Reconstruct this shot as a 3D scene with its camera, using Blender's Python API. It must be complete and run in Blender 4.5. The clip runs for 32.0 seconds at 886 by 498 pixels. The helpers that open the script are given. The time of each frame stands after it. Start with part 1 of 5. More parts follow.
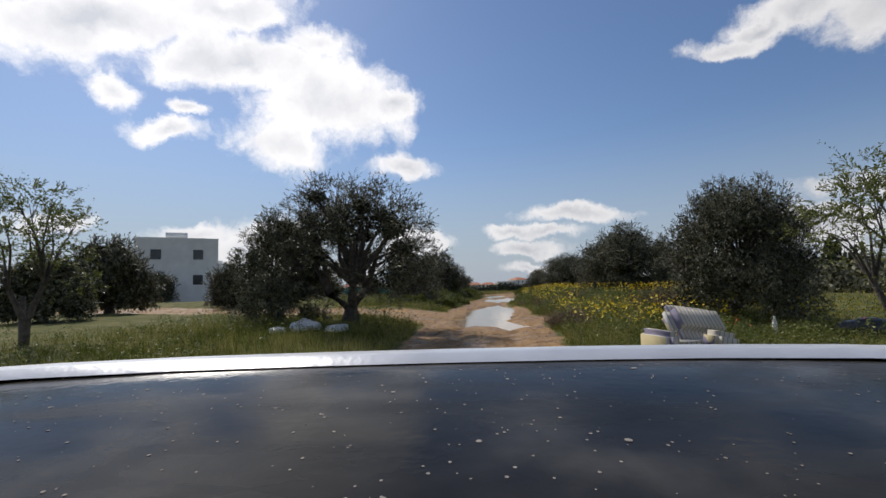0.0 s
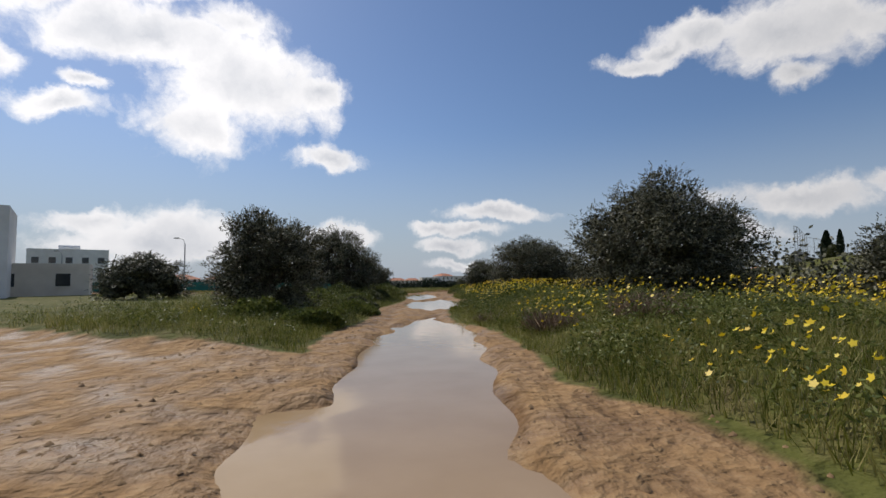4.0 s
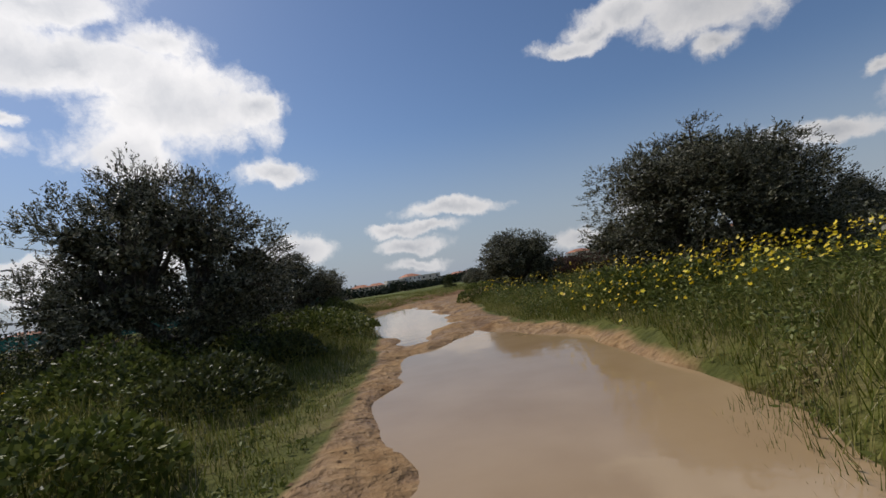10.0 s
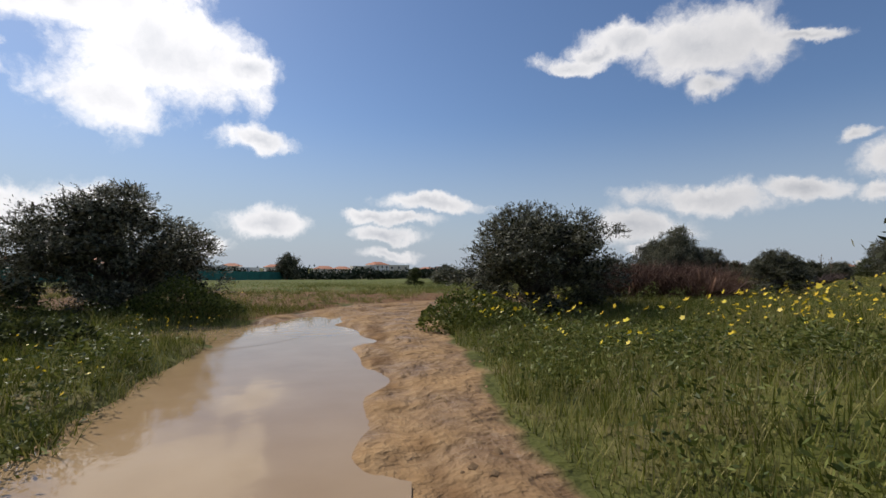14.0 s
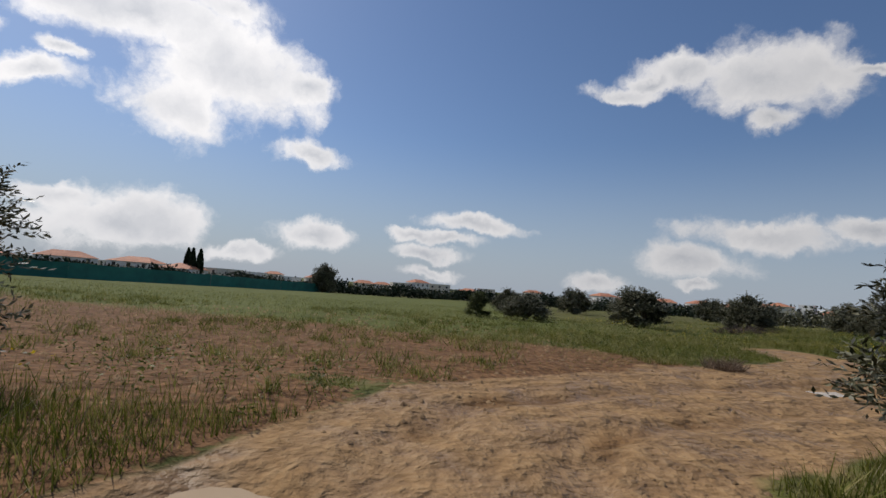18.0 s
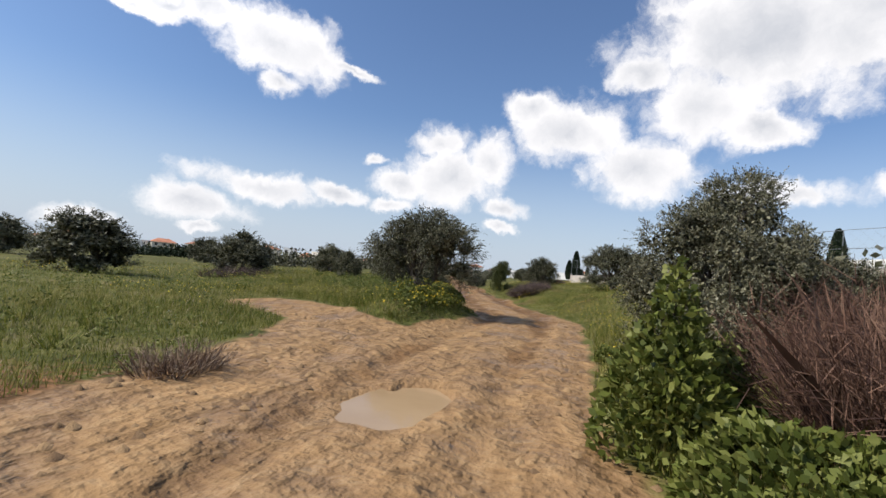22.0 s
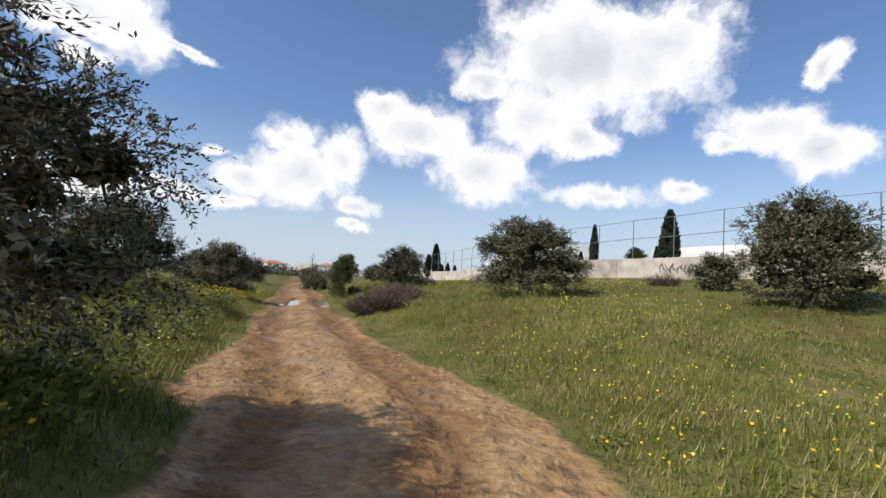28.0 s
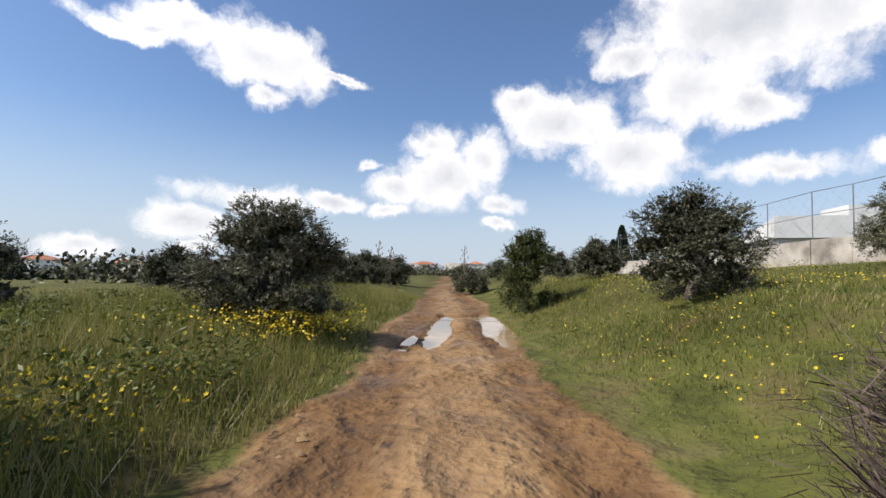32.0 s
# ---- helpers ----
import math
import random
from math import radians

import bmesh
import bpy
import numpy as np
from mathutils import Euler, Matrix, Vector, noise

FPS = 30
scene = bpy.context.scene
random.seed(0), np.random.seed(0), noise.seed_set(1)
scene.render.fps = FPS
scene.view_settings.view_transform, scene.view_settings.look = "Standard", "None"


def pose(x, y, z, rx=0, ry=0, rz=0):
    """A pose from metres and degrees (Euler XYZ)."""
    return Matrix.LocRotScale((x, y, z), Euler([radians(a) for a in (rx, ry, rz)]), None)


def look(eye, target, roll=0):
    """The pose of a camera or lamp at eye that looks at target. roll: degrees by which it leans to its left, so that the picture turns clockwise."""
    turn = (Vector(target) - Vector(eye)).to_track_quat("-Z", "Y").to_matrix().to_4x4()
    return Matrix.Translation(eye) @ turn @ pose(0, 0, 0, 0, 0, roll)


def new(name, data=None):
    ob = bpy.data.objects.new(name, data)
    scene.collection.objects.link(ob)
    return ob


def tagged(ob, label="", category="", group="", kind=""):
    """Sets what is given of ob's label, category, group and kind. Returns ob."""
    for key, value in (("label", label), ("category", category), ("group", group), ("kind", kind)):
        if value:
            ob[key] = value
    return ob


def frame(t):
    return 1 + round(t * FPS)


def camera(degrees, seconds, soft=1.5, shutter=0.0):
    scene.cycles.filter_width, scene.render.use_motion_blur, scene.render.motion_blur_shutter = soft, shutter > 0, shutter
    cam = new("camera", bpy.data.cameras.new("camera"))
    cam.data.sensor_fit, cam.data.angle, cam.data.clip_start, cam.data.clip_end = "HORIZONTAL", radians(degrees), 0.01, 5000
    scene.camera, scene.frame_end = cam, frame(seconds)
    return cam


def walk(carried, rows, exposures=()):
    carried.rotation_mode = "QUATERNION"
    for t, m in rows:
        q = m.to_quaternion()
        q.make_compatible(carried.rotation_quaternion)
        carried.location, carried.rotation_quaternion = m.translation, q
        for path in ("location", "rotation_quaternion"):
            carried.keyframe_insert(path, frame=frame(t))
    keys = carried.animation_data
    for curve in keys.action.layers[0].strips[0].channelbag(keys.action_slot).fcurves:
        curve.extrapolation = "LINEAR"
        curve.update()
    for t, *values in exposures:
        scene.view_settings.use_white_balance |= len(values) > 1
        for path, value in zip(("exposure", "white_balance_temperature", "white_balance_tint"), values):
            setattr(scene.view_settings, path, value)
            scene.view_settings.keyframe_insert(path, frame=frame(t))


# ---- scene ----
cam = camera(86.8, 32.0)
PATH = [
    (0, (1.958, 0.385, 1.399), (1.900, 10.356, 2.151), -1.40),
    (0.5, (2.024, 2.784, 1.393), (2.451, 12.742, 2.201), -1.01),
    (1, (2.199, 5.184, 1.345), (3.039, 15.119, 2.115), -2.16),
    (1.5, (2.377, 7.423, 1.249), (3.462, 17.361, 1.497), -1.05),
    (2, (2.551, 9.171, 1.214), (3.765, 19.088, 1.625), -2.21),
    (2.5, (2.639, 10.797, 1.239), (3.962, 20.698, 1.719), -1.66),
    (3, (2.831, 12.304, 1.276), (4.293, 22.182, 1.795), -0.77),
    (3.5, (3.003, 13.731, 1.300), (4.547, 23.589, 1.956), -0.36),
    (5.5, (3.532, 19.154, 1.236), (4.920, 29.048, 1.673), -3.76),
    (6, (3.633, 20.923, 1.216), (4.956, 30.828, 1.592), -5.48),
    (6.5, (3.833, 22.884, 1.200), (5.239, 32.770, 1.729), -7.07),
    (7, (4.006, 24.898, 1.204), (5.424, 34.787, 1.646), -7.99),
    (7.5, (3.943, 26.850, 1.235), (5.159, 36.754, 1.893), -9.76),
    (8, (3.919, 28.715, 1.267), (5.086, 38.619, 2.017), -10.01),
    (8.5, (3.942, 30.491, 1.268), (5.433, 40.366, 1.781), -10.50),
    (9, (4.061, 32.096, 1.257), (5.870, 41.925, 1.593), -10.57),
    (9.5, (4.374, 33.547, 1.268), (6.475, 43.316, 1.667), -10.72),
    (10, (4.651, 34.988, 1.326), (7.014, 44.689, 1.868), -8.30),
    (10.5, (4.874, 36.276, 1.372), (7.390, 45.928, 2.083), -8.80),
    (11, (5.144, 37.474, 1.370), (7.748, 47.104, 2.065), -7.65),
    (11.5, (5.426, 38.755, 1.382), (8.202, 48.346, 1.933), -5.66),
    (12, (5.788, 40.139, 1.389), (8.963, 49.604, 1.979), -3.70),
    (12.5, (6.295, 41.439, 1.396), (10.296, 50.575, 2.126), -0.65),
    (13, (6.812, 42.736, 1.368), (11.331, 51.641, 1.890), -0.60),
    (13.5, (7.220, 43.944, 1.314), (11.129, 53.132, 1.869), 1.16),
    (14, (7.374, 45.181, 1.260), (10.283, 54.739, 1.675), 0.41),
    (14.5, (7.465, 46.496, 1.226), (9.673, 56.242, 1.582), 1.99),
    (15, (7.635, 47.715, 1.211), (9.554, 57.522, 1.598), 2.36),
    (15.5, (7.802, 48.976, 1.213), (9.324, 58.854, 1.538), 6.66),
    (17.5, (8.201, 53.940, 1.361), (9.739, 63.789, 2.163), 4.86),
    (18, (8.402, 55.038, 1.373), (10.444, 64.793, 2.193), 4.34),
    (18.5, (8.676, 55.920, 1.366), (10.930, 65.631, 2.141), 1.68),
    (19, (8.859, 56.831, 1.353), (11.710, 66.381, 2.168), 0.57),
    (19.5, (9.085, 57.643, 1.334), (12.963, 66.833, 2.039), -0.67),
    (20, (9.526, 58.201, 1.303), (15.374, 66.294, 1.843), -1.20),
    (20.5, (10.411, 58.909, 1.251), (17.772, 65.666, 1.644), -0.75),
    (21, (11.467, 59.561, 1.209), (19.858, 64.998, 1.386), 1.98),
    (21.5, (12.729, 59.787, 1.144), (21.964, 63.622, 1.058), 2.13),
    (22, (13.646, 60.210, 1.212), (22.908, 63.952, 1.683), 5.38),
    (22.5, (14.420, 60.513, 1.297), (23.888, 63.556, 2.337), 7.63),
    (23, (15.125, 60.721, 1.328), (24.484, 64.065, 2.442), 7.42),
    (23.5, (15.951, 61.002, 1.345), (25.442, 63.943, 2.477), 8.23),
    (24, (16.842, 61.269, 1.357), (26.446, 63.821, 2.473), 7.99),
    (24.5, (17.713, 61.567, 1.229), (27.298, 64.376, 1.734), 9.12),
    (25, (18.476, 61.914, 1.118), (27.923, 65.191, 1.267), 7.00),
    (25.5, (19.197, 62.132, 1.089), (28.731, 65.148, 1.056), 5.19),
    (26, (20.038, 62.226, 1.096), (29.798, 64.377, 1.459), 7.22),
    (26.5, (21.228, 62.196, 1.102), (31.184, 62.923, 1.701), 5.34),
    (28.5, (24.624, 62.333, 1.326), (34.553, 63.296, 2.030), 2.17),
    (29, (26.021, 62.707, 1.316), (35.813, 64.646, 1.906), 2.45),
    (29.5, (27.600, 63.321, 1.266), (37.200, 66.076, 1.771), 2.79),
    (30, (29.075, 63.888, 1.223), (38.581, 66.948, 1.740), 2.19),
    (30.5, (30.789, 64.659, 1.224), (40.224, 67.902, 1.897), 1.28),
    (31, (32.362, 65.393, 1.203), (41.686, 68.977, 1.665), 0.25),
    (31.5, (33.600, 65.966, 1.184), (42.843, 69.753, 1.663), 0.67),
    (32, (34.516, 66.356, 1.154), (43.776, 70.099, 1.640), 1.01),
]
walk(cam, [(t, look(eye, target, roll)) for t, eye, target, roll in PATH], [(t, ev, 6450, 12) for t, ev in ((0, -0.38), (1, -0.4), (1.5, -0.1), (2, 0.15), (2.5, -0.1), (3, -0.4), (6, -0.45), (9, -0.6), (11, -0.55), (13, -0.25), (15, -0.4), (18, -0.55), (19, -0.6), (20, -0.35), (20.5, -0.05), (22, 0.17), (25, 0.22), (32, 0.24))])

# ---- light ----
SUN_AZ, SUN_EL = -36.0, 46.0


def heading(az, el):
    a, e = radians(az), radians(el)
    return Vector((math.sin(a) * math.cos(e), math.cos(a) * math.cos(e), math.sin(e)))


sun = new("sun", bpy.data.lights.new("sun", "SUN"))
sun.data.energy, sun.data.angle, sun.data.color = 4.3, radians(0.6), (1.0, 0.95, 0.86)
sun.matrix_world = look(heading(SUN_AZ, SUN_EL) * 100, (0, 0, 0))

world = bpy.data.worlds.new("sky")
scene.world = world
world.use_nodes = True
wn, wl = world.node_tree.nodes, world.node_tree.links
wn.clear()


def wnode(kind, operation=None, **values):
    """A node of the sky; in2=3 sets its input number 2."""
    n = wn.new(kind)
    if operation:
        n.operation = operation
    for k, v in values.items():
        n.inputs[int(k[2:])].default_value = v
    return n


w_out, w_bg = wnode("ShaderNodeOutputWorld"), wnode("ShaderNodeBackground")
w_sky = wnode("ShaderNodeTexSky")
w_sky.sky_type, w_sky.sun_disc = "NISHITA", False
w_sky.sun_elevation, w_sky.sun_rotation = radians(SUN_EL), radians(SUN_AZ)
w_sky.air_density, w_sky.dust_density, w_sky.ozone_density = 1.15, 0.6, 2.8
w_coord = wnode("ShaderNodeTexCoord")
w_warp = wnode("ShaderNodeTexNoise", in2=11.0, in3=5.0, in4=0.65)
wl.new(w_coord.outputs["Generated"], w_warp.inputs["Vector"])
w_sub = wnode("ShaderNodeVectorMath", operation="SUBTRACT")
w_sub.inputs[1].default_value = (0.5, 0.5, 0.5)
wl.new(w_warp.outputs["Color"], w_sub.inputs[0])
w_scale = wnode("ShaderNodeVectorMath", operation="SCALE")
w_scale.inputs["Scale"].default_value = 0.07
wl.new(w_sub.outputs[0], w_scale.inputs[0])
w_dir = wnode("ShaderNodeVectorMath", operation="ADD")
wl.new(w_coord.outputs["Generated"], w_dir.inputs[0])
wl.new(w_scale.outputs[0], w_dir.inputs[1])
cloud_ends = []


def cloud(az, el, wide, high, tilt=0):
    """One billow of a cloud: an ellipse on the sky, in degrees."""
    c = heading(az, el)
    right = Vector((math.cos(radians(az)), -math.sin(radians(az)), 0))
    turn = Matrix((right, c, right.cross(c))).transposed() @ Matrix.Rotation(-radians(tilt), 3, "Y")
    m = wnode("ShaderNodeMapping")
    m.vector_type = "TEXTURE"
    m.inputs["Location"].default_value = c
    m.inputs["Rotation"].default_value = turn.to_euler()
    m.inputs["Scale"].default_value = (math.tan(radians(wide)), 0.6, math.tan(radians(high)))
    wl.new(w_dir.outputs[0], m.inputs["Vector"])
    d = wnode("ShaderNodeVectorMath", operation="LENGTH")
    wl.new(m.outputs[0], d.inputs[0])
    if cloud_ends:
        low = wnode("ShaderNodeMath", operation="SMOOTH_MIN")
        low.inputs[2].default_value = 0.16
        wl.new(cloud_ends[-1], low.inputs[0])
        wl.new(d.outputs["Value"], low.inputs[1])
        cloud_ends.append(low.outputs[0])
    else:
        cloud_ends.append(d.outputs["Value"])


cloud(-38.5, 25.3, 11.9, 2.8, 17)
cloud(-25.5, 29.3, 6.6, 2.0, 12)
cloud(-24.3, 24.6, 9.9, 2.7, 9)
cloud(-15.4, 27.6, 3.6, 1.7, 6)
cloud(-13.6, 21.4, 8.3, 4.0, 3)
cloud(-19.3, 16.8, 5.0, 3.4, 4)
cloud(-6.2, 21.6, 2.8, 2.0, 1)
cloud(-4.6, 14.4, 3.8, 1.2, 0)
cloud(-36.0, 19.6, 2.1, 1.5, 12)
cloud(-30.9, 16.5, 2.9, 1.2, 8)
cloud(-29.4, 19.1, 2.1, 0.8, 9)
cloud(15.1, 8.0, 5.5, 0.95, -4)
cloud(8.1, 6.3, 3.2, 0.85, -2)
cloud(9.7, 4.1, 4.0, 0.9, -2)
cloud(-40.5, 6.6, 2.5, 1.1, 4)
cloud(-28.1, 6.1, 4.5, 1.3, 2)
cloud(-23.1, 4.4, 7.7, 2.7, 4)
cloud(-12.1, 2.4, 3.3, 0.9, 2)
cloud(-3.9, 5.2, 4.4, 1.3, 3)
cloud(10.2, 1.6, 3.4, 0.8, 1)
cloud(46.7, 23.0, 6.6, 3.2, -12)
cloud(38.6, 25.0, 3.9, 1.6, -9)
cloud(32.2, 23.4, 3.6, 1.0, -6)
cloud(47.1, 19.0, 2.0, 1.4, -10)
cloud(55.5, 22.2, 2.8, 0.6, -16)
cloud(46.2, 7.7, 6.4, 1.6, -4)
cloud(54.9, 8.2, 3.3, 1.1, -6)
cloud(39.4, 4.6, 5.1, 1.8, -1)
cloud(40.5, 2.0, 2.0, 0.6, -0)
cloud(30.0, 2.1, 3.2, 1.2, 0)
cloud(68.2, 11.9, 5.8, 3.5, 6)
cloud(66.7, 15.3, 3.1, 1.9, 7)
cloud(72.7, 13.7, 2.6, 3.3, 5)
cloud(62.0, 10.0, 3.6, 1.6, 6)
cloud(61.0, 7.4, 2.4, 1.0, 6)
cloud(75.0, 8.1, 2.7, 1.2, 4)
cloud(82.2, 17.6, 5.7, 3.5, 3)
cloud(89.4, 13.2, 6.0, 3.2, 1)
cloud(77.2, 20.2, 2.6, 1.6, 5)
cloud(102.0, 25.3, 10.5, 6.0, -6)
cloud(96.1, 20.3, 5.6, 4.0, -2)
cloud(111.1, 26.9, 5.9, 3.6, -11)
cloud(89.8, 23.5, 3.2, 1.8, -0)
cloud(102.1, 17.5, 3.6, 1.7, -3)
cloud(120.4, 17.3, 5.1, 2.2, -10)
cloud(124.8, 15.0, 3.1, 2.5, -10)
cloud(124.9, 22.0, 1.1, 1.9, -15)
cloud(116.5, 16.2, 2.4, 1.2, -7)
cloud(104.1, 10.8, 4.7, 1.4, -2)
cloud(113.4, 11.3, 2.1, 1.1, -4)
cloud(58.9, 12.4, 1.4, 0.7, 8)
cloud(74.5, 5.7, 1.7, 0.7, 3)
cloud(35.6, 24.2, 3.2, 1.0, -8)
cloud(12.0, 6.0, 3.4, 0.85, -2)
# scattered clouds over the rest of the sky, behind the whole drive
for az, el in ((150, 22), (172, 40), (190, 16), (205, 30), (225, 50), (238, 14), (255, 28), (275, 18), (290, 36), (140, 55), (20, 70)):
    cloud(az, el, 9, 4, 5)

w_fbm = wnode("ShaderNodeTexNoise", in2=10.0, in3=10.0, in4=0.6)
wl.new(w_dir.outputs[0], w_fbm.inputs["Vector"])
w_edge = wnode("ShaderNodeMath", operation="MULTIPLY_ADD", in1=2.3, in2=-1.15)
wl.new(w_fbm.outputs["Fac"], w_edge.inputs[0])
w_sum = wnode("ShaderNodeMath", operation="SUBTRACT")
wl.new(w_edge.outputs[0], w_sum.inputs[0])
wl.new(cloud_ends[-1], w_sum.inputs[1])
w_cov = wnode("ShaderNodeMapRange")
w_cov.interpolation_type = "SMOOTHSTEP"
w_cov.inputs[1].default_value, w_cov.inputs[2].default_value = -1.4, -0.62
wl.new(w_sum.outputs[0], w_cov.inputs[0])
# billows: the side of each swelling towards the sun is brighter, the thick middle is greyer
w_ahead = wnode("ShaderNodeVectorMath", operation="ADD")
w_ahead.inputs[1].default_value = heading(SUN_AZ, SUN_EL) * 0.035
wl.new(w_dir.outputs[0], w_ahead.inputs[0])
w_fbm2 = wnode("ShaderNodeTexNoise", in2=10.0, in3=6.0, in4=0.55)
wl.new(w_ahead.outputs[0], w_fbm2.inputs["Vector"])
w_slope = wnode("ShaderNodeMath", operation="SUBTRACT")
wl.new(w_fbm2.outputs["Fac"], w_slope.inputs[0])
wl.new(w_fbm.outputs["Fac"], w_slope.inputs[1])
w_core = wnode("ShaderNodeMapRange")
w_core.inputs[1].default_value, w_core.inputs[2].default_value = -0.85, 0.2
wl.new(w_sum.outputs[0], w_core.inputs[0])
w_grey = wnode("ShaderNodeMath", operation="MULTIPLY_ADD", in1=1.5)
wl.new(w_slope.outputs[0], w_grey.inputs[0])
wl.new(w_core.outputs[0], w_grey.inputs[2])
w_tone = wnode("ShaderNodeValToRGB")
w_tone.color_ramp.elements[0].color = (9.6, 9.5, 9.4, 1)
w_tone.color_ramp.elements[1].color = (5.7, 5.95, 6.35, 1)
wl.new(w_grey.outputs[0], w_tone.inputs[0])
# clouds are brighter round the sun
w_dot = wnode("ShaderNodeVectorMath", operation="DOT_PRODUCT")
w_dot.inputs[1].default_value = heading(SUN_AZ, SUN_EL)
wl.new(w_coord.outputs["Generated"], w_dot.inputs[0])
w_near = wnode("ShaderNodeMapRange")
w_near.inputs[1].default_value, w_near.inputs[2].default_value = 0.3, 1.0
w_near.inputs[3].default_value, w_near.inputs[4].default_value = 1.0, 1.6
wl.new(w_dot.outputs["Value"], w_near.inputs[0])
w_lit = wnode("ShaderNodeVectorMath", operation="SCALE")
wl.new(w_tone.outputs[0], w_lit.inputs[0])
wl.new(w_near.outputs[0], w_lit.inputs["Scale"])
w_mix = wnode("ShaderNodeMix")
w_mix.data_type = "RGBA"
wl.new(w_cov.outputs[0], w_mix.inputs[0])
# pale haze low over the horizon
w_xyz = wnode("ShaderNodeSeparateXYZ")
wl.new(w_coord.outputs["Generated"], w_xyz.inputs[0])
w_low = wnode("ShaderNodeMapRange")
w_low.interpolation_type = "SMOOTHSTEP"
w_low.inputs[1].default_value, w_low.inputs[2].default_value = 0.32, -0.04
w_low.inputs[3].default_value, w_low.inputs[4].default_value = 0.0, 0.85
wl.new(w_xyz.outputs[2], w_low.inputs[0])
w_haze = wnode("ShaderNodeMix")
w_haze.data_type = "RGBA"
w_haze.inputs[7].default_value = (4.2, 5.2, 6.5, 1)
wl.new(w_low.outputs[0], w_haze.inputs[0])
w_blue = wnode("ShaderNodeVectorMath", operation="MULTIPLY")
w_blue.inputs[1].default_value = (0.9, 0.99, 1.13)
wl.new(w_sky.outputs[0], w_blue.inputs[0])
wl.new(w_blue.outputs[0], w_haze.inputs[6])
wl.new(w_haze.outputs[2], w_mix.inputs[6])
wl.new(w_lit.outputs[0], w_mix.inputs[7])
w_veil = wnode("ShaderNodeMath", operation="MULTIPLY", in1=0.3)
wl.new(w_low.outputs[0], w_veil.inputs[0])
w_far = wnode("ShaderNodeMix")
w_far.data_type = "RGBA"
w_far.inputs[7].default_value = (6.8, 7.1, 7.4, 1)
wl.new(w_veil.outputs[0], w_far.inputs[0])
wl.new(w_mix.outputs[2], w_far.inputs[6])
wl.new(w_far.outputs[2], w_bg.inputs[0])
w_bg.inputs[1].default_value = 0.1
wl.new(w_bg.outputs[0], w_out.inputs[0])


# ---- materials ----
def material(name, colours, scale=6.0, rough=0.8, bump=0.2, bump_scale=40.0, island=0.0, per_object=0.0, metal=0.0, translucent=0.0, spread=0.0):
    """A surface of two or three colours mixed by coarse and fine noise, with fine relief."""
    m = bpy.data.materials.new(name)
    m.use_nodes = True
    n, l = m.node_tree.nodes, m.node_tree.links
    b = n["Principled BSDF"]
    b.inputs["Roughness"].default_value, b.inputs["Metallic"].default_value = rough, metal
    geo, tc = n.new("ShaderNodeNewGeometry"), n.new("ShaderNodeTexCoord")
    where = geo.outputs["Position"] if not per_object else tc.outputs["Object"]
    coarse, fine = n.new("ShaderNodeTexNoise"), n.new("ShaderNodeTexNoise")
    for t, s, d in ((coarse, scale * 0.15, 3), (fine, scale, 6)):
        t.inputs["Scale"].default_value, t.inputs["Detail"].default_value = s, d
        l.new(where, t.inputs["Vector"])
    add = n.new("ShaderNodeMath")
    add.operation = "MULTIPLY_ADD"
    l.new(coarse.outputs["Fac"], add.inputs[0])
    add.inputs[1].default_value = 0.9
    half = n.new("ShaderNodeMath")
    half.operation = "MULTIPLY_ADD"
    half.inputs[1].default_value, half.inputs[2].default_value = 0.9, -0.4
    l.new(fine.outputs["Fac"], half.inputs[0])
    l.new(half.outputs[0], add.inputs[2])
    fac = add.outputs[0]
    if island:
        isl = n.new("ShaderNodeMath")
        isl.operation = "MULTIPLY_ADD"
        isl.inputs[1].default_value = island
        l.new(geo.outputs["Random Per Island"], isl.inputs[0])
        sh = n.new("ShaderNodeMath")
        sh.operation = "SUBTRACT"
        l.new(fac, sh.inputs[0])
        sh.inputs[1].default_value = island / 2
        l.new(sh.outputs[0], isl.inputs[2])
        fac = isl.outputs[0]
    ramp = n.new("ShaderNodeValToRGB")
    e = ramp.color_ramp.elements
    e[0].position, e[1].position = 0.25, 0.75
    e[0].color, e[1].color = (*colours[0], 1), (*colours[-1], 1)
    if len(colours) > 2:
        e.new(0.5).color = (*colours[1], 1)
    l.new(fac, ramp.inputs[0])
    l.new(ramp.outputs[0], b.inputs["Base Color"])
    if bump:
        bt, bn = n.new("ShaderNodeTexNoise"), n.new("ShaderNodeBump")
        bt.inputs["Scale"].default_value, bt.inputs["Detail"].default_value = bump_scale, 5
        l.new(where, bt.inputs["Vector"])
        l.new(bt.outputs["Fac"], bn.inputs["Height"])
        bn.inputs["Strength"].default_value, bn.inputs["Distance"].default_value = bump, 0.05
        l.new(bn.outputs[0], b.inputs["Normal"])
    if translucent:
        tr, mx = n.new("ShaderNodeBsdfTranslucent"), n.new("ShaderNodeMixShader")
        l.new(ramp.outputs[0], tr.inputs[0])
        mx.inputs[0].default_value = translucent
        l.new(b.outputs[0], mx.inputs[1])
        l.new(tr.outputs[0], mx.inputs[2])
        l.new(mx.outputs[0], n["Material Output"].inputs[0])
    return m


